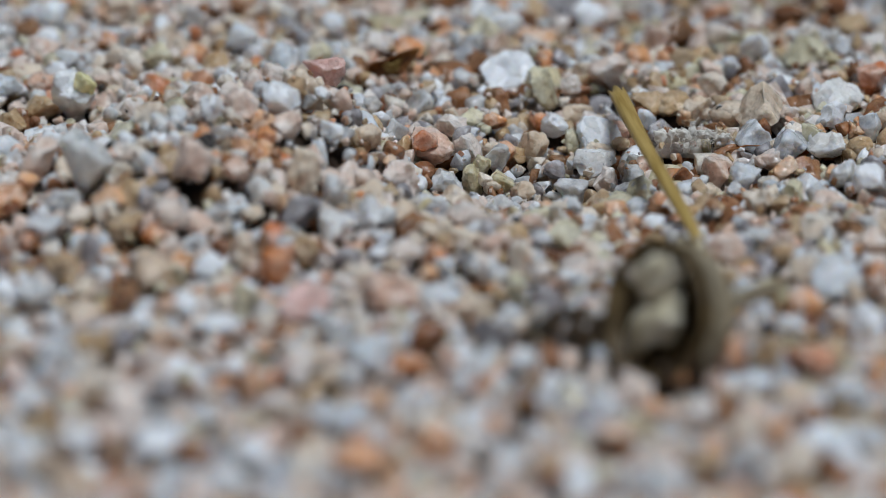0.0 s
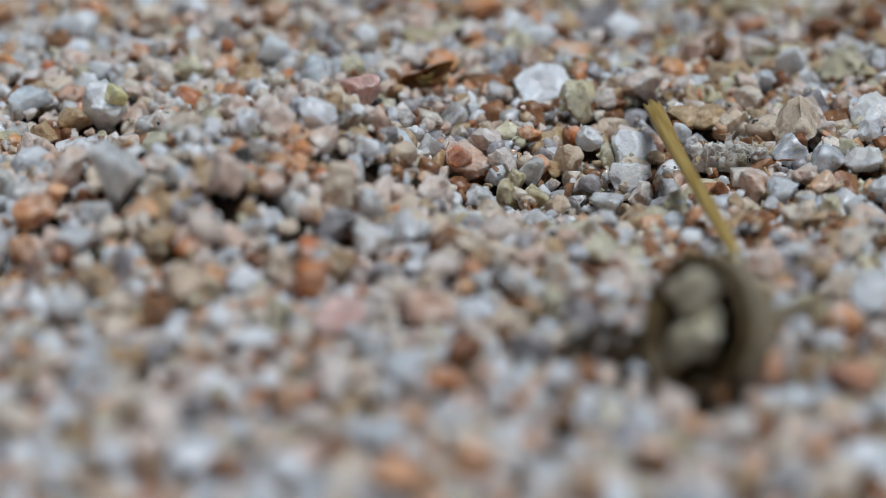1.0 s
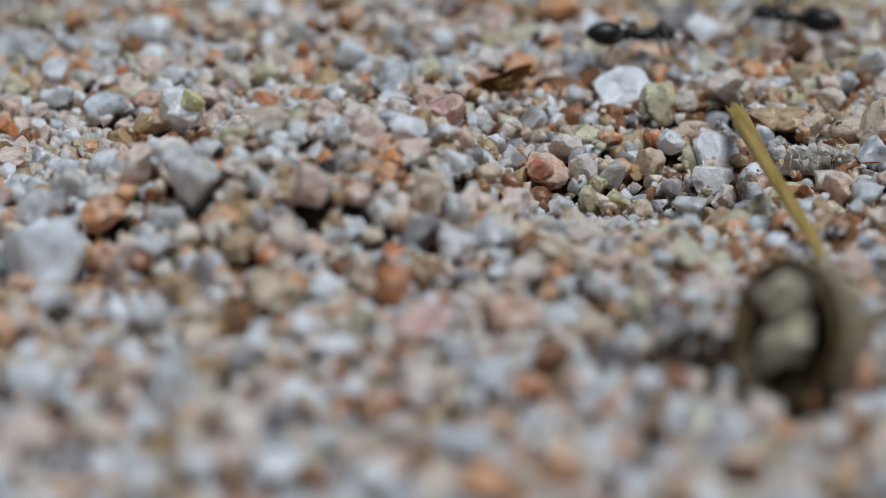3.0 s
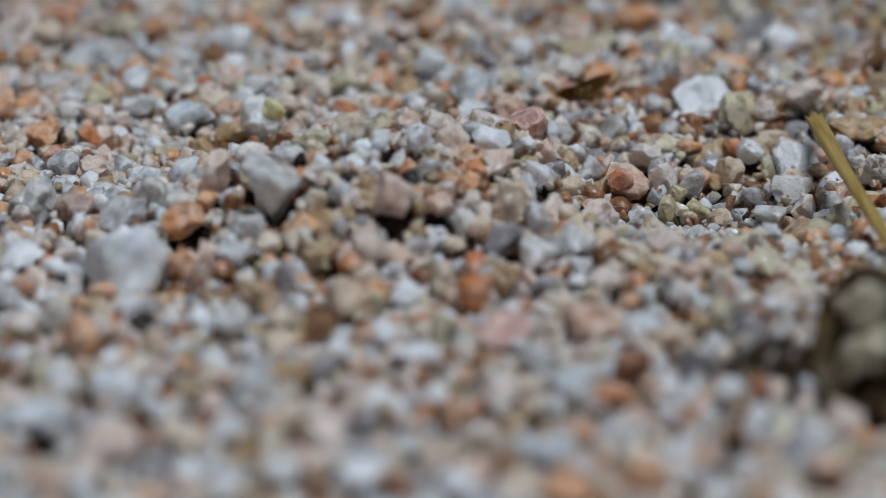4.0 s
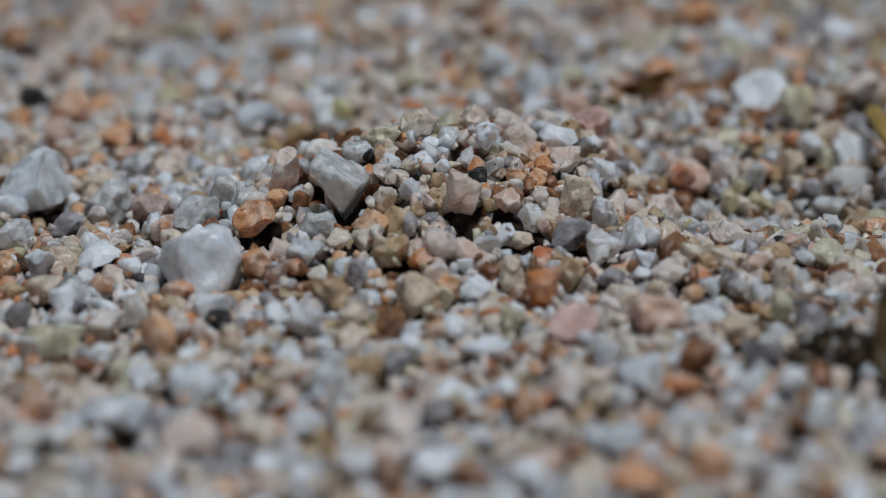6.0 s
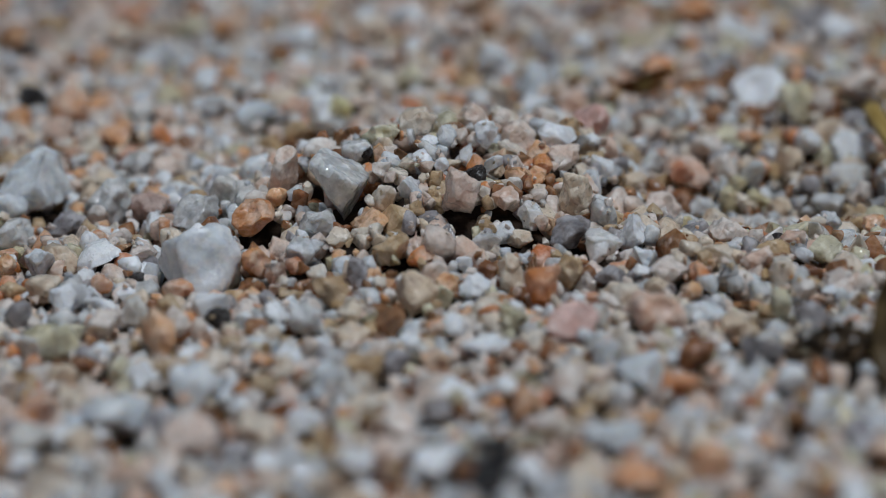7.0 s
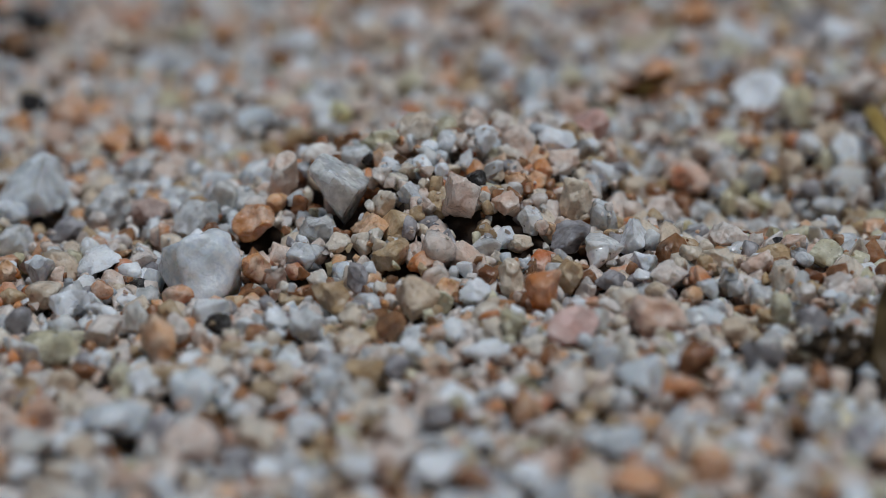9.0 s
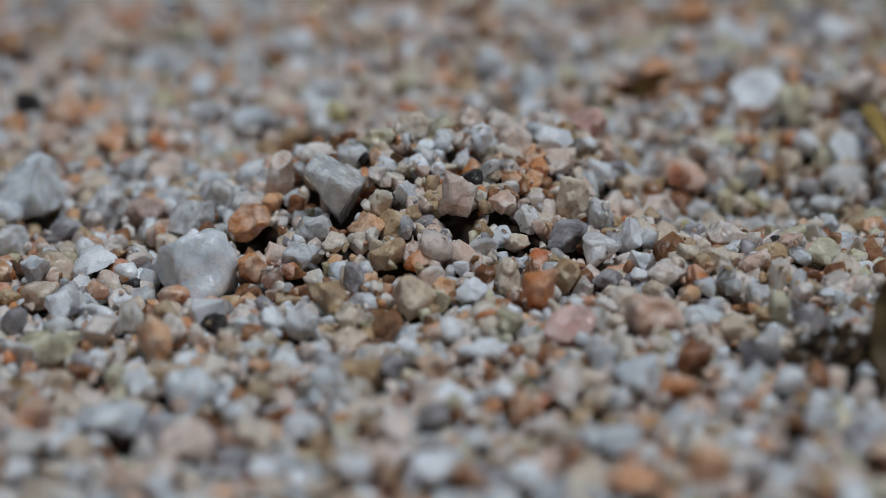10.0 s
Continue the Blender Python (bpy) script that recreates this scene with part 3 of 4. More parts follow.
stone(-6.90, -16.53, 0.53, 2.18, 1.86, "p", "a", 0)
stone(-3.46, -16.74, 0.83, 2.40, 1.86, "b", "a", 0)
stone(0.79, -15.33, 0.48, 1.34, 1.20, "w", "r", 0)
stone(3.59, -17.99, 0.93, 1.48, 1.58, "w", "r", 0)
stone(-11.93, -19.62, 0.74, 1.20, 1.20, "y", "r", 0)
stone(-4.26, -23.03, 0.35, 2.05, 1.28, "b", "r", 0)
stone(-8.47, -27.61, 0.73, 2.00, 1.50, "w", "r", 0)
stone(-3.51, -28.47, 0.76, 2.23, 1.24, "o", "r", 0)
stone(-13.05, -3.84, 0.73, 1.42, 1.31, "o", "r", 0)
stone(-11.60, -4.53, 0.65, 1.70, 1.31, "w", "r", 0)
stone(-9.80, -3.03, 0.97, 1.32, 2.01, "c", "r", 0)
stone(-6.81, -2.98, 0.89, 1.32, 1.89, "t", "r", 0)
stone(-5.81, -5.66, 0.37, 1.01, 0.90, "o", "r", 0)
stone(-4.83, -2.70, 0.45, 1.60, 1.14, "g", "a", 0)
stone(-3.98, -5.67, 0.63, 1.75, 1.30, "c", "r", 0)
stone(1.12, -3.27, 0.84, 1.02, 1.42, "q", "r", 0)
stone(2.74, -5.21, 0.48, 1.41, 1.41, "q", "r", 0)
stone(2.60, -1.45, 0.91, 1.72, 1.15, "p", "a", 0)
stone(-2.10, 16.79, -1.13, 1.45, 1.26, "t", "a", 0)
stone(-8.39, 7.26, 3.19, 1.20, 1.08, "o", "r", 0)
stone(-10.72, 5.68, 3.46, 0.90, 0.77, "c", "a", 0)
stone(-13.66, 5.50, 3.89, 0.89, 0.89, "w", "r", 0)
stone(-14.31, 7.13, 4.55, 1.08, 0.90, "w", "r", 0)
stone(-15.82, 4.34, 3.70, 1.07, 1.01, "c", "r", 0)
stone(-15.19, 3.17, 3.31, 1.36, 1.36, "q", "r", 0)
stone(-16.01, 5.24, 4.03, 1.07, 0.90, "q", "a", 0)
stone(-25.73, 2.89, 1.14, 1.18, 1.00, "q", "a", 0)
stone(-18.74, 0.62, 1.66, 1.45, 1.05, "c", "r", 0)
stone(-26.08, 20.29, -0.12, 1.29, 1.09, "y", "r", 0)
stone(-27.94, 16.94, 0.36, 1.40, 1.27, "q", "a", 0)
stone(-35.80, 16.28, 0.42, 1.27, 1.27, "q", "a", 0)
stone(-34.69, 17.39, 0.35, 1.15, 0.95, "q", "r", 0)
stone(-38.93, 21.90, 0.30, 1.30, 1.43, "p", "r", 0)
stone(-32.18, 25.53, 0.69, 1.66, 1.46, "q", "r", 0)
stone(-30.97, 29.17, 0.55, 1.69, 1.55, "y", "r", 0)
stone(-28.94, 32.19, 0.62, 2.05, 1.36, "b", "f", 10)
stone(-36.29, 37.24, 0.50, 1.74, 1.39, "o", "r", 0)
stone(-31.13, 42.65, 0.77, 2.14, 1.78, "y", "r", 0)
stone(-24.21, 40.43, 0.54, 2.48, 2.12, "b", "r", 0)
stone(-35.33, 40.73, 0.88, 2.12, 1.77, "c", "r", 0)
stone(-16.93, 32.40, 0.36, 1.90, 1.70, "y", "r", 0)
stone(-19.02, 28.09, 0.28, 1.33, 1.20, "p", "r", 0)
stone(-21.99, 30.26, 0.89, 1.48, 1.35, "w", "r", 0)
stone(-27.38, 30.28, 0.66, 1.55, 1.35, "q", "a", 0)
stone(-12.10, 34.98, 0.82, 2.07, 1.93, "b", "r", 0)
stone(-14.78, 33.45, 0.28, 1.70, 1.23, "o", "r", 0)
stone(-19.69, 41.20, 0.75, 2.12, 1.76, "c", "r", 0)
stone(-26.69, 36.98, 0.54, 2.09, 1.53, "q", "r", 0)
stone(-40.26, 43.95, 0.60, 2.15, 1.79, "t", "r", 0)
stone(0.33, 44.97, 0.48, 2.86, 1.79, "o", "r", 0)
stone(8.96, 41.45, 0.20, 2.11, 2.11, "w", "r", 0)
stone(13.05, 23.44, 0.22, 2.32, 1.48, "t", "r", 0)
stone(18.48, 33.20, 0.73, 1.90, 2.10, "w", "a", 0)
stone(21.45, 32.58, 0.47, 2.63, 1.89, "y", "r", 20)
stone(22.92, 30.61, 0.61, 1.53, 1.00, "y", "a", -30)
stone(23.62, 29.38, 0.75, 0.99, 0.99, "w", "r", 0)
stone(23.65, 32.88, 0.72, 1.02, 1.77, "w", "r", 0)
stone(25.77, 33.86, 0.78, 1.78, 1.44, "p", "r", 0)
stone(24.62, 25.22, 1.01, 1.96, 2.29, "o", "a", 0)
stone(22.27, 22.77, 1.01, 2.97, 2.13, "W", "a", 15)
stone(17.76, 20.45, 1.08, 2.75, 2.56, "c", "t", 0)
stone(15.46, 25.87, 0.47, 1.83, 1.50, "c", "a", 0)
stone(17.25, 17.80, 0.22, 2.27, 1.89, "q", "r", 0)
stone(19.32, 20.08, 0.63, 1.33, 1.33, "p", "a", 0)
stone(20.68, 19.40, 0.52, 1.14, 0.76, "p", "r", 0)
stone(18.96, 15.93, 0.34, 2.37, 2.06, "q", "r", 0)
stone(17.87, 14.95, -0.31, 1.74, 1.30, "p", "a", 0)
stone(21.72, 18.94, 1.00, 1.65, 1.71, "w", "a", -30)
stone(20.84, 17.81, 0.54, 0.82, 0.82, "o", "r", 0)
stone(20.88, 15.02, 0.48, 2.11, 1.55, "W", "a", 10)
stone(23.56, 17.10, 0.94, 1.25, 1.88, "q", "r", 0)
stone(15.01, 14.60, -0.68, 1.86, 1.99, "p", "a", 0)
stone(16.38, 12.40, -0.58, 1.72, 1.72, "b", "a", 0)
stone(14.29, 22.82, 0.25, 1.48, 1.93, "c", "a", -25)
stone(16.68, 6.98, 0.02, 1.86, 1.80, "c", "a", 0)
stone(18.53, 9.31, -0.31, 1.27, 1.51, "y", "r", 0)
stone(21.43, 11.28, 0.13, 1.41, 1.83, "q", "r", 0)
stone(22.66, 8.90, 0.62, 1.82, 1.82, "w", "r", 0)
stone(17.55, 11.88, -0.56, 1.22, 0.92, "c", "r", 0)
stone(18.55, 12.99, -0.13, 1.42, 1.54, "o", "r", 0)
stone(11.47, 9.34, -0.80, 1.52, 1.21, "o", "r", 0)
stone(13.96, 4.25, 0.11, 1.24, 0.88, "k", "r", 0)
stone(14.22, -1.91, 0.73, 2.01, 1.72, "p", "r", 0)
stone(15.03, -4.37, 0.43, 1.23, 0.67, "o", "r", 0)
stone(19.30, -6.24, 0.83, 2.57, 1.96, "b", "a", 0)
stone(20.19, -12.13, 0.44, 1.90, 1.79, "w", "r", 0)
stone(16.55, -12.22, 0.47, 1.51, 1.13, "w", "r", 0)
stone(14.38, -19.17, 0.40, 1.77, 1.30, "b", "r", 0)
stone(13.26, -16.68, 0.80, 1.64, 1.85, "o", "a", 0)
stone(17.19, -16.77, 0.55, 2.22, 1.32, "o", "r", 0)
stone(18.30, -21.02, 0.88, 2.11, 1.28, "b", "r", 0)
stone(9.43, -22.15, 0.38, 1.28, 1.07, "o", "r", 0)
stone(7.50, -25.40, 0.52, 1.50, 1.00, "o", "r", 0)
stone(16.58, -23.03, 0.61, 1.57, 0.86, "r", "r", 0)
stone(11.50, -23.48, 0.52, 1.53, 2.04, "p", "r", 0)
stone(13.36, -25.32, 0.75, 1.76, 1.51, "c", "r", 0)
stone(25.09, 39.82, -0.11, 2.09, 1.39, "t", "r", 0)
stone(16.65, 37.78, 0.14, 1.58, 1.38, "p", "r", 0)
stone(13.03, 31.60, 0.42, 1.00, 1.14, "o", "r", 0)
stone(14.14, 36.24, 0.59, 1.72, 2.07, "r", "r", 0)
stone(21.53, 42.46, -0.16, 2.11, 1.41, "r", "r", 0)
stone(21.58, -0.78, 0.62, 1.73, 1.44, "p", "r", 0)
stone(18.90, 1.11, 0.85, 1.74, 1.45, "c", "r", 0)
stone(16.96, -1.35, 0.82, 1.43, 1.31, "p", "r", 0)
stone(15.92, -0.22, 0.72, 1.44, 1.15, "q", "r", 0)
stone(17.80, -4.65, 0.53, 1.41, 1.58, "c", "r", 0)
stone(15.29, -11.20, 0.65, 1.36, 1.64, "b", "r", 0)
stone(16.73, 29.80, 0.45, 1.33, 1.20, "q", "r", 0)
stone(24.39, 18.88, 0.85, 1.26, 1.26, "c", "r", 0)
stone(16.94, -25.86, 0.44, 2.25, 1.50, "b", "r", 0)
stone(15.10, -28.31, 0.42, 2.22, 1.48, "c", "r", 0)
stone(11.33, -29.42, 0.90, 1.96, 1.22, "t", "r", 0)
stone(18.80, -25.86, 0.44, 1.75, 1.25, "q", "r", 0)
stone(7.09, -20.36, 0.33, 1.55, 1.29, "q", "r", 0)
stone(5.05, 0.13, 0.50, 0.75, 0.98, "M", "f", 50)
stone(-9.97, 8.71, 3.62, 1.87, 0.72, "c", "l", -30)
stone(4.36, -13.68, 0.33, 0.81, 1.08, "y", "r", 0)
stone(4.83, 0.59, 0.58, 0.81, 1.04, "M", "f", 40)
stone(1.50, 0.01, 1.01, 0.75, 0.63, "q", "a", 0)
stone(-19.72, 27.78, 0.23, 1.29, 0.97, "p", "r", 0)
stone(-30.16, 25.74, 0.42, 1.03, 1.22, "w", "a", 0)
stone(-28.16, 27.60, 0.41, 1.30, 1.30, "q", "a", 0)
stone(-26.96, 21.47, 0.11, 1.32, 0.88, "w", "r", 0)
stone(-26.70, 12.74, 1.22, 1.16, 1.04, "w", "r", 0)
stone(-31.19, 15.65, 0.81, 1.84, 1.69, "q", "r", 0)
stone(-13.41, 7.38, 4.66, 1.17, 1.46, "q", "a", 0)
stone(-8.84, 25.21, 0.20, 1.02, 1.02, "t", "r", 0)
stone(-8.57, 8.64, 3.51, 1.47, 1.18, "o", "r", 0)
stone(-9.60, 4.98, 3.27, 1.45, 1.31, "o", "r", 0)
stone(9.49, 27.76, 0.83, 2.42, 2.26, "p", "r", 0)
stone(11.78, 23.58, 0.24, 2.21, 1.42, "t", "r", 0)
stone(3.23, 15.68, -1.87, 1.53, 1.22, "y", "a", 0)
stone(-5.27, 9.61, 2.24, 1.36, 1.18, "w", "a", 0)
stone(-3.96, 23.14, -0.05, 1.20, 1.11, "q", "r", 0)
stone(0.26, 14.31, -1.91, 1.82, 1.22, "q", "a", 0)
stone(0.49, -0.97, 1.10, 1.96, 1.01, "c", "a", 0)
stone(-15.30, 5.16, 3.97, 1.16, 0.87, "c", "a", 0)
stone(-16.69, 4.60, 3.84, 1.04, 1.16, "p", "r", 0)
stone(-19.94, 1.97, 2.03, 1.99, 1.42, "q", "a", 0)
stone(-20.24, 8.56, 3.75, 1.86, 1.35, "p", "r", 0)
stone(-9.24, 26.19, 0.47, 2.28, 1.04, "w", "r", 0)
stone(-7.12, 26.19, 0.47, 2.02, 1.63, "p", "r", 0)
stone(-5.73, 11.87, 2.99, 0.91, 0.91, "w", "r", 0)
stone(-4.54, 19.11, -0.88, 1.27, 1.43, "W", "a", 0)
stone(-3.42, 18.04, -1.18, 1.42, 1.13, "W", "a", 0)
stone(-3.31, 21.05, -0.51, 1.15, 1.47, "w", "a", 0)
stone(-4.91, 21.39, -0.46, 1.28, 0.96, "c", "a", 0)
stone(-7.29, 8.44, 3.17, 1.80, 1.50, "p", "a", 0)
stone(-20.92, 7.84, 3.18, 1.19, 0.89, "q", "a", 0)
stone(-23.16, 9.23, 2.40, 1.10, 1.34, "w", "a", 0)
stone(2.07, 17.06, -1.52, 1.26, 1.38, "y", "a", 0)
stone(6.14, 17.16, -1.55, 1.26, 1.07, "g", "a", 0)
stone(10.48, 16.39, -1.62, 1.25, 1.25, "q", "a", 0)
stone(9.93, 14.51, -1.79, 1.12, 0.81, "w", "r", 0)

# ---- loose sand: grains dropped one by one where the surface lies lowest ----
CELL = 0.1
X0, Y0, NX, NY = -62.0, -50.0, 1120, 1260


def spread():
    xs, ys = X0 + (np.arange(NX) + 0.5) * CELL, Y0 + (np.arange(NY) + 0.5) * CELL
    gx, gy = np.meshgrid(xs, ys, indexing="ij")
    goal = height(gx, gy)
    lie = goal.copy()
    top = goal - 1.05
    goal += np.where((gy < -9) | (gy > 32), 0.8, 0.5) * np.sin(gx * 2.1 + 3 * np.sin(gy * 0.5)) * np.sin(gy * 1.7 + 2 * np.sin(gx * 0.6)) + 0.25 * np.sin(gx * 3.3 + gy * 2.6)
    open_to, bare = np.zeros((NX, NY), bool), np.zeros((NX, NY), bool)
    # the strip of sand that lies before the lens, with a margin
    far = gy + 172
    open_to[:] = (gx > -0.165 * far - 10 - 0.03 * far) & (gx < 0.14 * far + 7) & (gy > -40) & (gy < 66)

    def press(x, y, z, a, b, c):
        i0, i1 = max(int((x - a - X0) / CELL), 0), min(int((x + a - X0) / CELL) + 1, NX)
        j0, j1 = max(int((y - b - Y0) / CELL), 0), min(int((y + b - Y0) / CELL) + 1, NY)
        if i1 <= i0 or j1 <= j0:
            return
        u = ((xs[i0:i1, None] - x) / a) ** 2 + ((ys[None, j0:j1] - y) / b) ** 2
        cap = np.where(u < 1, z + c * np.sqrt(np.maximum(1 - u, 0)), -99)
        np.maximum(top[i0:i1, j0:j1], cap, out=top[i0:i1, j0:j1])

    for n, (x, y, z, w, d, h) in enumerate(placed):
        press(x, y, z, 0.5 * w, 0.5 * d, 0.45 * h)
        if n >= bedded:
            continue
        # other grains lie lower before and around a grain that stands free
        before = (np.abs(gx - x) < 0.55 * w) & (gy < y + 0.4 * d) & (gy > y - 0.5 * d - 2.0)
        goal[before] = np.minimum(goal[before], np.maximum(z - 0.3 * h - 0.1, lie[before] - np.where(lie[before] > 1.2, 0.0, 0.45)))
        bare[before & (gy > y - 0.5 * d)] |= w > 1.5
    cells = np.argwhere(open_to)
    kinds = "qbwcpotygkr"
    share = np.array([0.17, 0.06, 0.085, 0.15, 0.28, 0.09, 0.055, 0.035, 0.035, 0.03, 0.07])
    share /= share.sum()
    made = []
    for step in range(COUNT):
        pick = cells[dice.integers(0, len(cells), 9)]
        gap = goal[pick[:, 0], pick[:, 1]] - top[pick[:, 0], pick[:, 1]]
        i, j = pick[int(np.argmax(gap))]
        room = gap.max()
        x, y = xs[i], ys[j]
        soft = y < -14 or y > 34
        if room < (0.58 if step < COUNT * 0.5 else 0.8 if soft else 0.5):
            continue
        size = float(np.clip(dice.lognormal(math.log(1.2), 0.4), 0.5, 2.5))
        if step > COUNT * 0.5:
            size = float(np.clip(dice.lognormal(math.log(0.72), 0.35), 0.35, 1.3))
        a, b, c = 0.5 * size * dice.uniform(0.8, 1.25), 0.5 * size * dice.uniform(0.8, 1.2), 0.5 * size * dice.uniform(0.85, 1.3)
        q = max(int(0.5 * a / CELL), 1)
        under = top[max(i - q, 0):i + q + 1, max(j - q, 0):j + q + 1]
        z = 0.5 * float(under.mean() + under.max()) + 0.45 * c
        if z + c > goal[i, j] + 0.85:
            continue
        press(x, y, z, 0.92 * a, 0.92 * b, 0.9 * c)
        brown = share * np.where(np.isin(list(kinds), list("tkgry")), 1 + 3.6 / (1 + math.exp(-(x + 0.4 * y - 12) / 6)), 1.0)
        if size < 0.75:  # the small bits in between are mostly broken feldspar
            brown = brown * np.where(np.isin(list(kinds), list("cpotyr")), 2.6, 1.0) * np.where(np.isin(list(kinds), list("wb")), 0.5, 1.0)
        if size > 0.85:  # black minerals come small
            brown = brown * np.where(np.isin(list(kinds), ["k"]), 0.0, 1.0)
        made.append((x, y, z, a, b, c, int(dice.choice(len(kinds), p=brown / brown.sum()))))
    names = {"q": ("quartz_sand", "loose translucent grey quartz sand grains"), "b": ("milky_sand", "loose milky bluish quartz sand grains"),
             "w": ("white_sand", "loose bright white sand grains"), "c": ("cream_sand", "loose cream-coloured sand grains"),
             "p": ("pink_sand", "loose pale pink feldspar sand grains"), "o": ("orange_sand", "loose salmon-orange feldspar sand grains"),
             "t": ("tan_sand", "loose tan-brown sand grains"), "y": ("yellow_sand", "loose yellowish sand grains"),
             "g": ("grey_sand", "loose dark grey sand grains"), "k": ("black_sand", "loose black mineral sand grains"),
             "r": ("brown_sand", "loose reddish-brown sand grains")}
    forms = [chip_shape(9 + i % 7, 0.075) for i in range(60)]
    coarse = [chip_shape(10 + i % 6, 0.0) for i in range(40)]
    worn = [grain_shape(2, "aaafa"[i % 5]) for i in range(50)]
    crumbs = share * np.where(np.isin(list(kinds), list("cportr")), 2.6, 1.0)
    crumbs /= crumbs.sum()
    # crumbs and dust on top of the rest, where the lens is sharp
    for _ in range(6000):
        i, j = cells[dice.integers(0, len(cells))]
        if -16 < ys[j] < 34 and not bare[i, j]:
            size = float(np.clip(dice.lognormal(math.log(0.27), 0.35), 0.12, 0.55))
            a, b, c = 0.5 * size * dice.uniform(0.7, 1.3, 3)
            made.append((xs[i], ys[j], top[i, j] + 0.3 * c, a, b, c, int(dice.choice(len(kinds), p=crumbs))))
    # the sand of the heap goes in clumps, each of which slides as one; the rest lies still, kind by kind
    lots = collections.defaultdict(list)
    for x, y, z, a, b, c, k in made:
        if math.hypot(*slip(x, y)) > 0.1:
            lots[round(x / 2.2), round(y / 2.6)].append((x, y, z, a, b, c, k))
        else:
            lots[kinds[k]].append((x, y, z, a, b, c, k))
    for key, grains in lots.items():
        vs, fs, soft_faces, slots, base = [], [], [], [], 0
        clump = not isinstance(key, str)
        mid = np.array([2.2 * key[0], 2.6 * key[1], 0.0]) if clump else np.zeros(3)
        for x, y, z, a, b, c, k in grains:
            near = -14 < y < 32 and a > 0.3
            round_off = near and dice.random() < 0.6
            v, f = worn[int(dice.integers(50))] if round_off else forms[int(dice.integers(60))] if near else coarse[int(dice.integers(40))]
            soft_faces += [np.full(len(f), round_off)]
            slots += [np.full(len(f), k if clump else 0)]
            turn = Euler(dice.uniform(-math.pi, math.pi, 3) * np.array([0.6, 0.6, 1])).to_matrix()
            vs.append((v * (2 * np.array([a, b, c]))) @ np.array(turn).T + (x, y, z) - mid)
            fs.append(f + base)
            base += len(v)
        name, text = ("sand_clump", "clump of loose mixed sand grains sliding down the heap") if clump else names[key]
        me = mesh_of(name, np.concatenate(vs) * MM, np.concatenate(fs), SAND[kinds[0] if clump else key], np.concatenate(soft_faces))
        if clump:
            for kind in kinds[1:]:
                me.materials.append(SAND[kind])
            me.polygons.foreach_set("material_index", np.concatenate(slots).astype(np.int32))
        ob = tagged(new(name, me), text, "sand", kind="stuff")
        ob.matrix_basis = Matrix.Translation(mid * MM)
        if clump:
            settle(ob, mid[0], mid[1], 0)


COUNT = 44000
# dark crumbs before the capsule: place and half axes, in millimetres
LITTER_SPOTS = [(5.2, -13.4, 1.1, 0.8, 0.9), (6.3, -15.3, 0.9, 0.7, 0.8), (7.1, -13.9, 0.8, 0.6, 0.8), (6.4, -12.0, 0.7, 0.5, 0.6), (3.9, -14.9, 0.6, 0.5, 0.5),
                (5.0, -16.6, 0.7, 0.5, 0.5), (8.4, -18.8, 0.8, 0.6, 0.6), (11.6, -18.6, 1.0, 0.7, 0.6), (10.2, -19.0, 0.8, 0.5, 0.5)]
# room for the plant scraps
bedded = len(placed)
placed += [(-2.9, 28.7, height(-2.9, 28.9) + 1.0, 4.2, 2.4, 1.4), (13.9, 18.0, height(13.9, 18.0) + 0.3, 4.4, 1.6, 0.9),
           (9.9, -16.2, height(9.9, -16.2) + 2.9, 5.0, 4.0, 6.0)]
placed += [(x, y, height(x, y) + 0.6 + 0.4 * c, 2 * a, 2 * b, 2 * c) for x, y, a, b, c in LITTER_SPOTS]
spread()


# ---- plant scraps on the sand ----
def tube(bm, points, radii, sides=8, flat=1.0):
    """A closed tube along points, round or flattened."""
    rings = []
    points = [Vector(p) for p in points]
    for i, p in enumerate(points):
        d = (points[min(i + 1, len(points) - 1)] - points[max(i - 1, 0)]).normalized()
        side = d.cross(Vector((0, 0, 1)) if abs(d.z) < 0.9 else Vector((0, 1, 0))).normalized()
        up = side.cross(d)
        rings.append([bm.verts.new(p + radii[i] * (side * math.cos(a) + flat * up * math.sin(a)))
                      for a in (2 * math.pi * k / sides for k in range(sides))])
    for a, b in zip(rings, rings[1:]):
        for k in range(sides):
            bm.faces.new((a[k], a[(k + 1) % sides], b[(k + 1) % sides], b[k]))
    bm.faces.new(rings[0][::-1])
    bm.faces.new(rings[-1])
    return bm


def lump(size, seed, rough=0.15, level=3):
    """An uneven lump with the given half axes."""
    bm = bmesh.new()
    bmesh.ops.create_icosphere(bm, subdivisions=level, radius=1)
    for v in bm.verts:
        n = 1 + rough * noise.noise(v.co * 1.7 + Vector((seed, 0, 0))) + 0.5 * rough * noise.noise(v.co * 4.1 + Vector((0, seed, 0)))
        v.co = Vector((v.co.x * size[0], v.co.y * size[1], v.co.z * size[2])) * n
    return bm


def scaled(bm):
    bmesh.ops.scale(bm, vec=(MM, MM, MM), verts=bm.verts)
    return bm


def thing(name, at, label, category, group=""):
    ob = new(name)
    ob.empty_display_size = 0.001
    ob.matrix_basis = at
    return tagged(ob, label, category, group)


def along(start, end):
    """A pose at start whose z points to end, in metres."""
    d = Vector(end) - Vector(start)
    return Matrix.Translation(start) @ d.to_track_quat("Z", "Y").to_matrix().to_4x4()


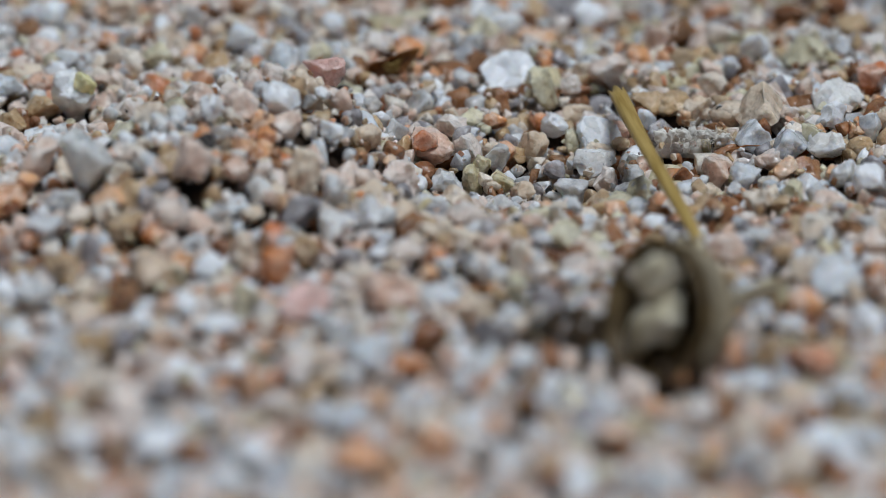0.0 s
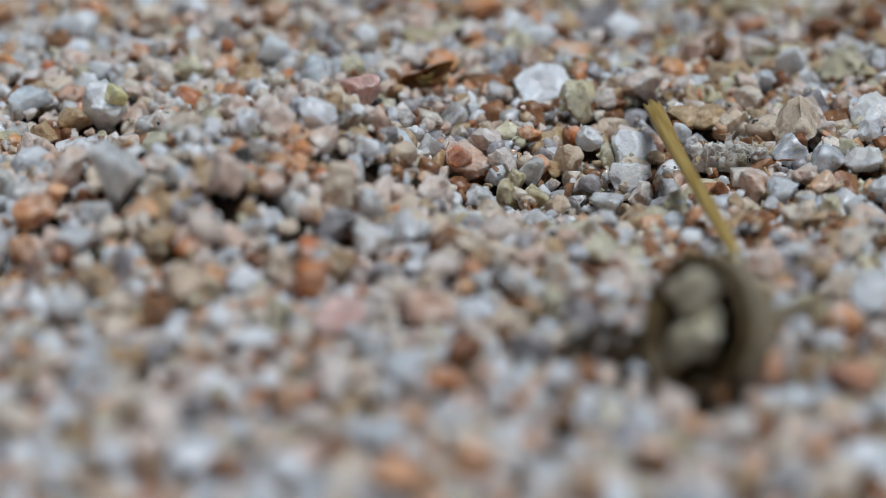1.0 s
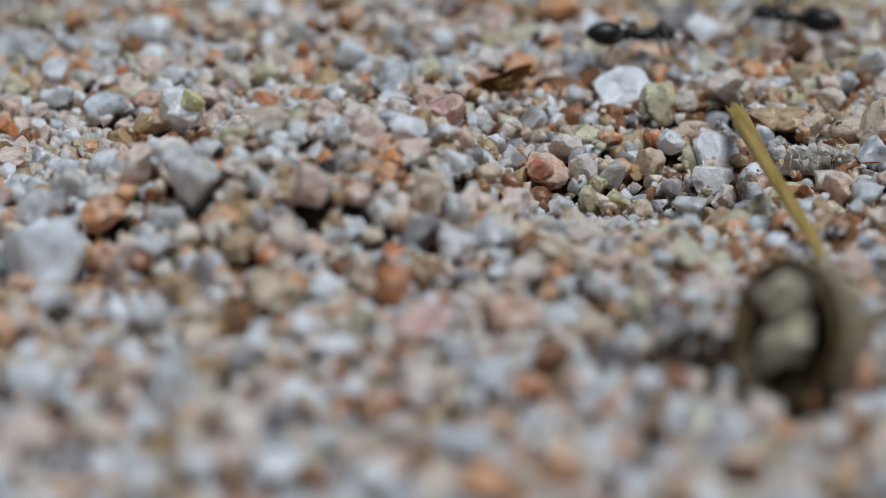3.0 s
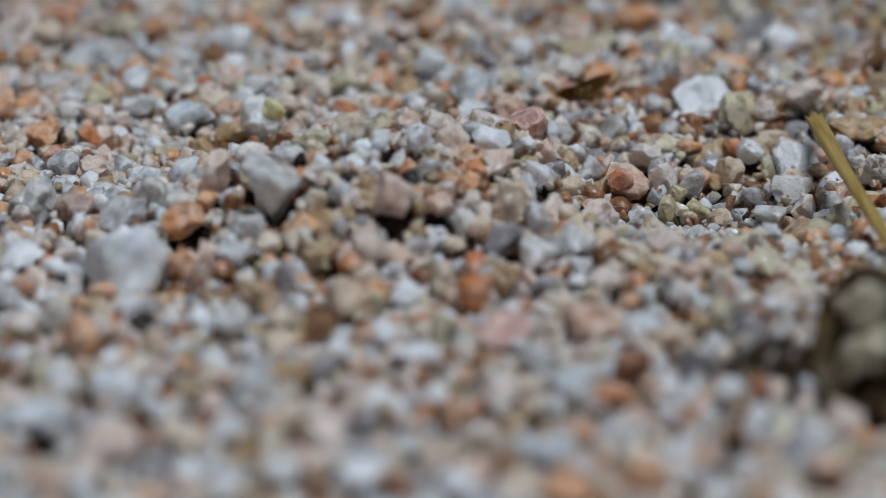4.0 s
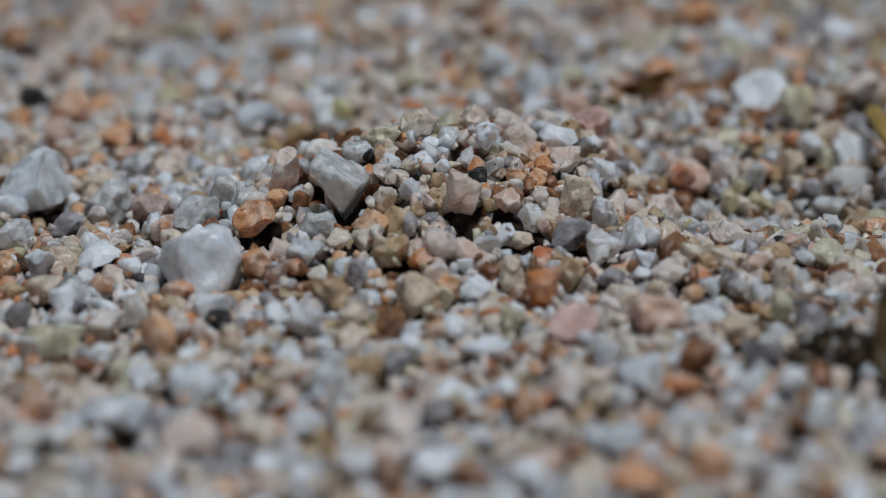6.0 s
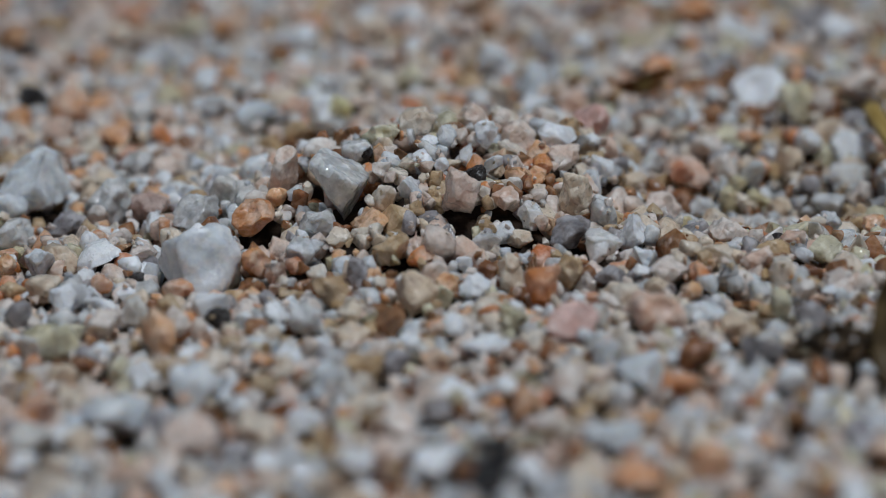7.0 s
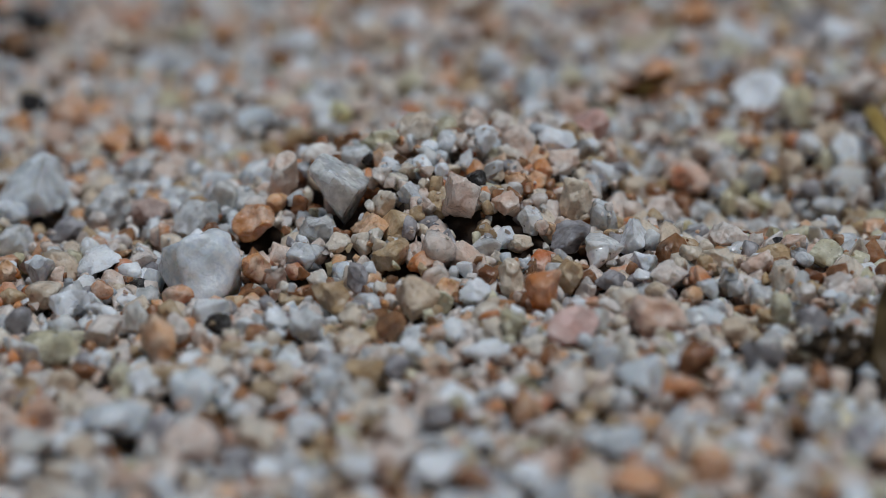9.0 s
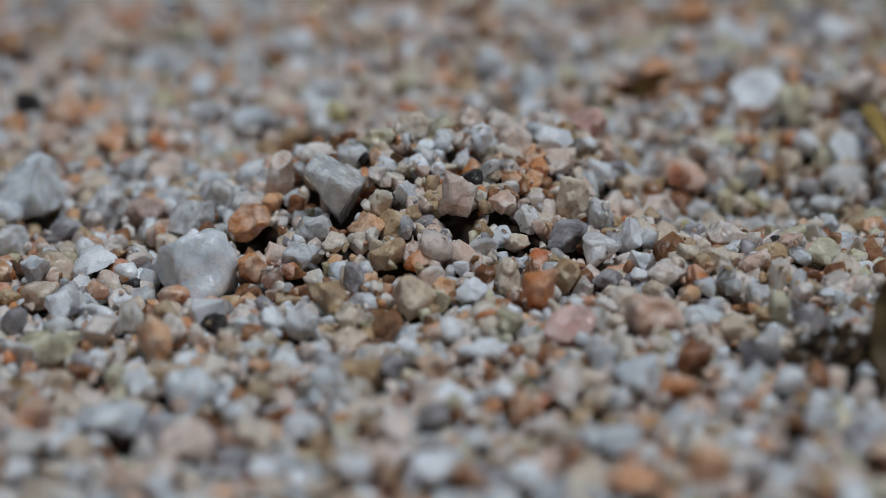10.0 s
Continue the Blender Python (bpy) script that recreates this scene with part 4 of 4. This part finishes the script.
def make_straw():
    a, b = Vector((12.9, -1.6, 1.0)) * MM, Vector((9.83, 21.58, 1.45)) * MM
    length = (b - a).length / MM
    ob = thing("straw", along(a, b), "short split yellow straw stalk lying on the sand", "straw")
    bm = bmesh.new()
    outer, inner = [], []
    n, arc = 22, 14
    for i in range(n + 1):
        t = i / n
        r = 0.32 + 0.18 * t + 0.02 * math.sin(9 * t)
        bend = Vector((0.25 * math.sin(math.pi * t), 0.35 * math.sin(math.pi * t) + 0.05 * math.sin(7 * t), 0))
        o, q = [], []
        for k in range(arc + 1):
            ang = radians(-118 + 236 * k / arc)
            jag = 0.5 * math.sin(5.0 * ang) * (i == n) + 0.15 * math.cos(9 * ang) * (i == n)
            base = Vector((0, 0, length * t + jag)) + bend
            o.append(bm.verts.new(base + Vector((r * math.sin(ang), r * 0.72 * math.cos(ang), 0))))
            q.append(bm.verts.new(base + Vector((0.7 * r * math.sin(ang), 0.7 * r * 0.72 * math.cos(ang), 0))))
        outer.append(o)
        inner.append(q)
    for i in range(n):
        for k in range(arc):
            bm.faces.new((outer[i][k], outer[i][k + 1], outer[i + 1][k + 1], outer[i + 1][k]))
            bm.faces.new((inner[i][k + 1], inner[i][k], inner[i + 1][k], inner[i + 1][k + 1]))
        for k in (0, arc):
            bm.faces.new((outer[i][k], inner[i][k], inner[i + 1][k], outer[i + 1][k]) if k else (inner[i][k], outer[i][k], outer[i + 1][k], inner[i + 1][k]))
    for i in (0, n):
        for k in range(arc):
            bm.faces.new((outer[i][k], outer[i][k + 1], inner[i][k + 1], inner[i][k]))
    bmesh.ops.recalc_face_normals(bm, faces=bm.faces)
    part("stalk", scaled(bm), STRAW, ob)
    bm = bmesh.new()
    tube(bm, [(0.3, 0.2, length * 0.62), (0.42, 0.3, length * 0.75), (0.47, 0.25, length * 0.88), (0.55, 0.25, length * 0.93)], [0.05, 0.09, 0.07, 0.015], 6, 0.5)
    part("sliver", scaled(bm), STRAW, ob, "loose fibre split from the stalk")


def make_capsule():
    """A dry seed capsule lying on its side, open towards -x and -y."""
    z = height(10.4, -16.5) * 1.0
    face = Vector((-0.76, -0.58, 0.3)).normalized()
    m = Matrix.Translation(Vector((9.9, -16.2, z + 2.9)) * MM) @ face.to_track_quat("Z", "Y").to_matrix().to_4x4()
    ob = thing("seed_capsule", m, "dry brown open seed capsule with a cream inside", "seed capsule")
    # the bowl: outside, rim, inside
    profile = [(0.05, -2.5), (0.8, -2.45), (1.7, -2.1), (2.5, -1.5), (3.05, -0.8), (3.35, -0.1), (3.42, 0.15), (3.3, 0.3), (3.1, 0.22), (2.85, -0.25), (2.4, -0.85), (1.6, -1.4), (0.7, -1.65), (0.05, -1.7)]
    bm = bmesh.new()
    n, rings = 48, []
    for r, d in profile:
        ring = []
        for k in range(n):
            a = 2 * math.pi * k / n
            wave = 1 + 0.035 * math.sin(3 * a + 1) + 0.02 * math.sin(7 * a) + 0.012 * math.sin(17 * a)
            ring.append(bm.verts.new((r * wave * math.cos(a), r * wave * 1.02 * math.sin(a), d + 0.12 * math.sin(2 * a + 0.6) * r / 3.4)))
        rings.append(ring)
    for a, b in zip(rings, rings[1:]):
        for k in range(n):
            bm.faces.new((a[k], a[(k + 1) % n], b[(k + 1) % n], b[k]))
    bm.faces.new(rings[0][::-1])
    bm.faces.new(rings[-1])
    part("bowl", scaled(bm), HUSK, ob, "brown woody bowl with a thick worn rim")
    for x, y, turn, seed in ((-0.8, 1.5, 38, 3.0), (-0.2, -0.6, 44, 5.0)):
        half = lump((1.75, 0.98, 0.5), seed, 0.6)
        part("seed_lobe", scaled(half), KERNEL, ob, "cream-coloured seed lobe", pose(x * MM, y * MM, -0.25 * MM, 0, 0, turn))
    # a paler outer skin round part of the bowl
    profile = [(3.5, -0.15), (3.78, -0.4), (3.8, -0.9), (3.45, -1.6), (3.0, -2.1), (2.9, -1.9), (3.3, -1.2), (3.45, -0.7)]
    bm = bmesh.new()
    n, rings = 26, []
    for k in range(n + 1):
        a = radians(-75 + 175 * k / n)
        thin = 0.92 + 0.08 * math.sin(math.pi * k / n) + 0.02 * math.sin(2.3 * k)
        rings.append([bm.verts.new((r * thin * math.cos(a), r * thin * math.sin(a), d)) for r, d in profile])
    for a, b in zip(rings, rings[1:]):
        for k in range(len(profile)):
            bm.faces.new((a[k], a[(k + 1) % len(profile)], b[(k + 1) % len(profile)], b[k]))
    bm.faces.new(rings[0][::-1])
    bm.faces.new(rings[-1])
    bmesh.ops.recalc_face_normals(bm, faces=bm.faces)
    part("outer_skin", scaled(bm), SKIN, ob, "beige papery outer skin")
    bm = bmesh.new()
    tube(bm, [(1.4, 0.9, -2.2), (1.7, 1.4, -3.2), (2.0, 2.0, -4.4), (2.2, 2.6, -5.6)], [0.6, 0.45, 0.4, 0.3], 10)
    part("stub", scaled(bm), SKIN, ob, "pale broken stalk stub")


def make_litter():
    """Dark crumbs of rotted plant before the capsule."""
    for i, (x, y, a, b, c) in enumerate(LITTER_SPOTS):
        me = bpy.data.meshes.new("litter_crumb")
        bm = scaled(lump((0.8 * a, 0.8 * b, 0.8 * c), 11.0 + 3 * i, 1.1))
        bm.to_mesh(me)
        bm.free()
        me.materials.append(LITTER)
        ob = new("litter_crumb", me)
        ob.matrix_basis = pose(x * MM, y * MM, (height(x, y) + 0.6 + 0.4 * c) * MM, 8 * i, -11 * i, 40 * i)
        tagged(ob, "dark brown crumb of rotted plant litter", "litter", "litter crumbs")


def make_husk():
    """A curled brown flake of bark with a yellow middle."""
    ob = thing("bark_flake", pose(-2.87 * MM, 28.9 * MM, (height(-2.87, 28.9) + 1.15) * MM, 12, -17, 8), "curled brown bark flake with an ochre middle", "bark flake")
    for name, w, h, shift, mat, text in (("flake", 1.65, 0.62, 0.0, CHAFF, "reddish-brown curled flake"), ("inner_skin", 0.6, 0.26, -0.14, STRAW, "ochre inner skin")):
        bm = bmesh.new()
        grid = {}
        for i in range(17):
            for k in range(9):
                u, v = i / 8 - 1, k / 4 - 1
                edge = math.sqrt(max(1 - abs(u) ** 2.4, 0.02))
                x, t = u * w, v * h * edge * (1 + 0.15 * math.sin(7 * u))
                for layer in (0, 1):
                    grid[i, k, layer] = bm.verts.new((x + 0.1 * v, shift - 0.35 * (t / h) ** 2 + 0.14 * layer + 0.1 * math.sin(3 * u), t + 0.2 * u * u))
        for i in range(16):
            for k in range(8):
                bm.faces.new([grid[p] for p in ((i, k, 0), (i + 1, k, 0), (i + 1, k + 1, 0), (i, k + 1, 0))])
                bm.faces.new([grid[p] for p in ((i, k + 1, 1), (i + 1, k + 1, 1), (i + 1, k, 1), (i, k, 1))])
        rim = [(i, 0) for i in range(17)] + [(16, k) for k in range(1, 9)] + [(i, 8) for i in range(15, -1, -1)] + [(0, k) for k in range(7, 0, -1)]
        for a, b in zip(rim, rim[1:] + rim[:1]):
            bm.faces.new([grid[p] for p in ((*a, 0), (*a, 1), (*b, 1), (*b, 0))])
        bmesh.ops.recalc_face_normals(bm, faces=bm.faces)
        part(name, scaled(bm), mat, ob, text)


def make_fluff():
    """A tuft of fine plant hairs caught between the grains."""
    z = height(13.9, 18.0)
    ob = thing("plant_fluff", pose(13.9 * MM, 18.0 * MM, (z + 1.2) * MM), "thin greyish plant fluff caught between sand grains", "plant fluff")
    bm = bmesh.new()
    for i in range(110):
        x, y, h = dice.normal() * 1.1, dice.uniform(-0.5, 0.5), dice.normal() * 0.3
        pts, d = [Vector((x, y, h - 0.12 * x * x))], Vector((dice.normal(), dice.normal() * 0.6, dice.normal() * 0.6)).normalized()
        for _ in range(6):
            d = (d + 0.5 * Vector((dice.normal(), dice.normal(), dice.normal()))).normalized()
            pts.append(pts[-1] + d * 0.16)
        tube(bm, pts, [0.016] * 6 + [0.006], 4)
    part("hairs", scaled(bm), FLUFF, ob)
    for i in range(7):
        x = -1.7 + 0.55 * i
        scrap = lump((dice.uniform(0.3, 0.55), 0.12, dice.uniform(0.2, 0.4)), 5.0 + i, 0.8)
        part("chaff", scaled(scrap), FLUFF, ob, "pale papery chaff", pose(x * MM, dice.uniform(-0.3, 0.3) * MM, (0.1 - 0.1 * x * x) * MM, dice.uniform(-40, 40), dice.uniform(-50, 50), 0))
    z = height(14.4, 15.2)
    bm = bmesh.new()
    tube(bm, [Vector(p) * MM for p in ((15.6, 16.6, z + 1.05), (16.7, 16.7, z + 1.35), (17.8, 16.8, z + 1.3), (18.8, 17.0, z + 1.1))], [0.035 * MM, 0.05 * MM, 0.04 * MM, 0.02 * MM], 6)
    me = bpy.data.meshes.new("rootlet")
    bm.to_mesh(me)
    bm.free()
    me.materials.append(CHAFF)
    tagged(new("rootlet", me), "thin dark brown rootlet lying across the grains", "rootlet")


make_straw()
make_capsule()
make_litter()
make_husk()
make_fluff()


# ---- ants ----
def make_ant():
    """A black ant that looks along x, its feet at z = 0."""
    ob = thing("ant", pose(0, 0, 0), "shiny black ant running over the sand", "ant", "ants")
    body = lambda *a: scaled(lump(*a))
    head = part("head", body((0.62, 0.52, 0.42), 1.0, 0.06), CHITIN, ob, "", pose(2.15 * MM, 0, 1.15 * MM, 0, 18, 0))
    for s in (-1, 1):
        part("eye", body((0.12, 0.07, 0.1), 2.0, 0.0, 2), CHITIN, head, "", pose(0.12 * MM, 0.46 * s * MM, 0.14 * MM))
        bm = bmesh.new()
        tube(bm, [(0, 0, 0), (0.25, 0.06 * s, -0.04), (0.4, -0.12 * s, -0.06)], [0.1, 0.08, 0.02], 6)
        part("mandible", scaled(bm), LIMB, head, "", pose(0.5 * MM, 0.2 * s * MM, -0.12 * MM))
        bm = bmesh.new()
        tube(bm, [(0, 0, 0), (0.35, 0.35 * s, 0.3), (0.6, 0.75 * s, 0.45), (1.05, 0.8 * s, 0.25), (1.55, 0.75 * s, -0.1), (1.9, 0.6 * s, -0.35)], [0.05, 0.055, 0.06, 0.06, 0.065, 0.03], 6)
        part("antenna", scaled(bm), LIMB, head, "", pose(0.4 * MM, 0.16 * s * MM, 0.15 * MM))
    bm = lump((0.8, 0.36, 0.38), 4.0, 0.05)
    for v in bm.verts:
        v.co.y *= 1 + 0.35 * max(v.co.x, 0)
        v.co.z += 0.1 * v.co.x - 0.07 * math.cos(4 * v.co.x)
    part("thorax", scaled(bm), CHITIN, ob, "", pose(0.85 * MM, 0, 1.15 * MM))
    part("petiole", body((0.24, 0.17, 0.3), 5.0, 0.05, 2), CHITIN, ob, "", pose(-0.1 * MM, 0, 1.08 * MM))
    bm = lump((1.22, 0.78, 0.72), 6.0, 0.03)
    for v in bm.verts:
        if v.co.x < 0:
            v.co.y *= 1 + 0.22 * v.co.x / 1.22
            v.co.z *= 1 + 0.22 * v.co.x / 1.22
        v.co *= 1 + 0.012 * math.cos(9.5 * v.co.x)
    part("gaster", scaled(bm), CHITIN, ob, "glossy rounded gaster", pose(-1.45 * MM, 0, 1.2 * MM, 0, 6, 0))
    legs = []
    for x, reach, s in ((1.35, 0.9, 1), (0.85, 0.05, -1), (0.4, -1.1, 1), (1.35, 0.9, -1), (0.85, 0.05, 1), (0.4, -1.1, -1)):
        bm = bmesh.new()
        tube(bm, [(0, 0, 0), (0.12 * reach, 0.3 * s, 0.05), (0.62 * reach, 1.05 * s, 0.62), (0.75 * reach, 1.2 * s, 0.6), (1.35 * reach, 1.75 * s, -0.45),
                  (1.55 * reach, 1.9 * s, -0.8), (1.95 * reach, 2.1 * s, -0.95)], [0.13, 0.12, 0.11, 0.08, 0.075, 0.045, 0.025], 7)
        at = pose(x * MM, 0.26 * s * MM, 0.95 * MM)
        legs.append((part("leg", scaled(bm), LIMB, ob, "", at), at))
    return ob, legs


# seconds; place in millimetres; climb and heading in degrees
ANT_PATHS = {
    "a1": [
        (2.20, -4.8, 66.4, 1.28, 2, -43),
        (2.50, -1.7, 48.2, 1.23, -0, -51),
        (2.80, 1.9, 37.0, 1.08, -3, -37),
        (3.10, 5.6, 33.3, 1.08, -1, 40),
        (3.30, 8.1, 39.1, 0.91, 9, 68),
        (3.40, 9.0, 41.6, 0.69, 8, 69),
        (3.50, 10.0, 42.6, 0.58, 3, 71),
        (3.60, 11.5, 44.2, 0.76, 6, 64),
        (3.80, 14.3, 48.8, 1.17, 2, 60),
        (4.10, 18.4, 53.5, 1.17, 0, 30),
    ],
    "a6": [
        (2.20, 24.4, 68.8, 1.36, -10, -97),
        (2.70, 19.0, 45.2, 0.91, -7, -100),
        (2.90, 15.2, 37.6, 0.92, 3, -131),
        (3.00, 14.4, 37.7, 0.93, 5, -197),
        (3.10, 13.6, 37.8, 0.93, 6, -263),
        (3.30, 14.9, 45.3, 0.63, 7, -279),
        (3.50, 16.6, 54.7, 1.11, 0, -283),
        (3.90, 20.5, 74.6, 1.12, 5, -291),
    ],
    "a2": [
        (4.50, -24.5, 68.6, 1.54, -1, -54),
        (5.00, -19.6, 51.2, 1.31, -8, -27),
        (5.20, -15.9, 45.8, 1.17, -1, -52),
        (5.30, -11.1, 38.1, 1.12, 2, -58),
        (5.40, -6.3, 30.3, 1.60, -2, 2),
        (5.50, -3.7, 34.4, 1.39, -2, 35),
        (5.60, 2.3, 38.5, 1.15, -3, 45),
        (5.70, 5.8, 44.7, 0.90, -2, 43),
        (5.90, 11.4, 50.2, 1.18, 1, 55),
        (6.30, 20.2, 66.9, 1.30, -1, 22),
    ],
    "a3": [
        (5.80, -12.7, -48.5, 1.10, -2, 90),
        (6.50, -11.3, -40.9, 1.35, 3, 89),
        (6.80, -10.2, -36.8, 1.31, -1, 90),
        (6.90, -9.7, -33.0, 1.20, -1, 87),
        (7.00, -9.7, -31.0, 1.23, 2, 83),
        (7.10, -8.0, -30.0, 1.29, 0, 58),
        (7.20, -5.9, -30.6, 1.56, 1, -15),
        (7.30, -2.2, -31.8, 1.08, -4, -20),
        (7.40, -0.5, -33.4, 1.25, 3, -46),
        (7.50, 1.4, -35.3, 1.15, -1, -44),
        (7.80, 5.4, -40.0, 1.34, -8, -29),
        (8.30, 8.2, -50.3, 1.38, 5, -62),
    ],
    "a4": [
        (6.40, 29.0, 80.6, 1.16, -1, -125),
        (7.20, 17.3, 44.4, 0.72, -4, -143),
        (7.50, 13.4, 42.7, 0.28, -1, -163),
        (7.60, 9.0, 37.3, 0.80, 8, -136),
        (7.70, 4.5, 30.3, 0.95, -3, -124),
        (7.80, -1.1, 25.2, 0.97, -3, -130),
        (7.90, -3.2, 18.6, -0.30, -7, -100),
        (8.00, -2.5, 13.1, 0.05, -20, -81),
        (8.10, -4.0, 14.8, 0.30, 10, -140),
        (8.20, -7.2, 20.9, 0.34, -2, -180),
        (8.30, -10.7, 25.4, 1.06, -0, -195),
        (8.40, -18.1, 23.7, 0.98, -3, -140),
        (8.50, -23.5, 14.3, 2.01, 9, -135),
        (8.60, -29.0, 19.0, 1.34, 7, -196),
        (8.70, -32.0, 27.5, 1.42, 15, -237),
        (8.80, -39.2, 34.7, 1.29, 3, -211),
        (8.90, -44.1, 33.8, 1.27, -4, -151),
        (9.20, -49.5, 32.4, 1.16, 3, -179),
    ],
    "a5": [
        (6.90, 31.2, 80.7, 1.32, -3, -123),
        (7.80, 17.0, 40.5, 0.80, 2, -148),
        (8.10, 11.1, 41.0, 0.35, 4, -173),
        (8.20, 5.2, 37.1, 1.16, 1, -176),
        (8.30, -2.2, 33.0, 1.21, 7, -165),
        (8.40, -9.0, 33.4, 1.21, 1, -191),
        (8.50, -15.0, 36.8, 1.40, 6, -221),
        (8.60, -20.9, 43.2, 1.30, -4, -224),
        (8.70, -27.8, 49.1, 1.13, -1, -211),
        (8.80, -34.1, 48.3, 0.98, 2, -137),
        (8.90, -38.6, 41.7, 1.05, -4, -136),
        (9.00, -42.1, 41.8, 1.14, 6, -198),
        (9.10, -44.6, 39.8, 1.39, 6, -167),
        (9.40, -50.6, 38.1, 1.23, -0, -159),
    ],
}
ants = {}
first, first_legs = make_ant()
for number, key in enumerate(ANT_PATHS):
    if number == 0:
        ants[key] = (first, first_legs)
    else:
        twin = copy_thing(first, pose(0, 0, 0))
        kids = [c for c in twin.children if c.name.startswith("leg")]
        ants[key] = (twin, [(c, c.matrix_basis.copy()) for c in kids])


def motions():
    """The heap settles; each ant runs along its path, its legs stepping in two threes, five strides a second."""
    for ob, rest, (dx, dz), roll, lean in sliding:
        walk(ob, [(t, Matrix.Translation((dx * left * MM, 0, dz * left * MM)) @ rest @ pose(0, 0, 0, roll * left, lean * left, 0)) for t, left in SLIDE])
    for key, path in ANT_PATHS.items():
        ob, legs = ants[key]
        spots = [(t, pose(x * MM, y * MM, z * MM, 0, -climb, turn)) for t, x, y, z, climb, turn in path]
        walk(ob, [(0.0, spots[0][1])] + spots + [(10.0, spots[-1][1])])
        begin, end = spots[0][0], spots[-1][0]
        steps = int(round((end - begin) / 0.1))
        for n, (leg, rest) in enumerate(legs):
            rows = [(0.0, rest), (begin, rest)]
            for k in range(1, steps):
                swing = (1 if (k + n) % 2 else -1) * (1 if n < 3 else -1)
                lift = 7 if (k + n) % 2 else -3
                rows.append((begin + 0.1 * k, rest @ pose(0, 0, 0, lift if n in (0, 2, 4) else -lift, 0, 17 * swing)))
            walk(leg, rows + [(end, rest), (10.0, rest)])


motions()
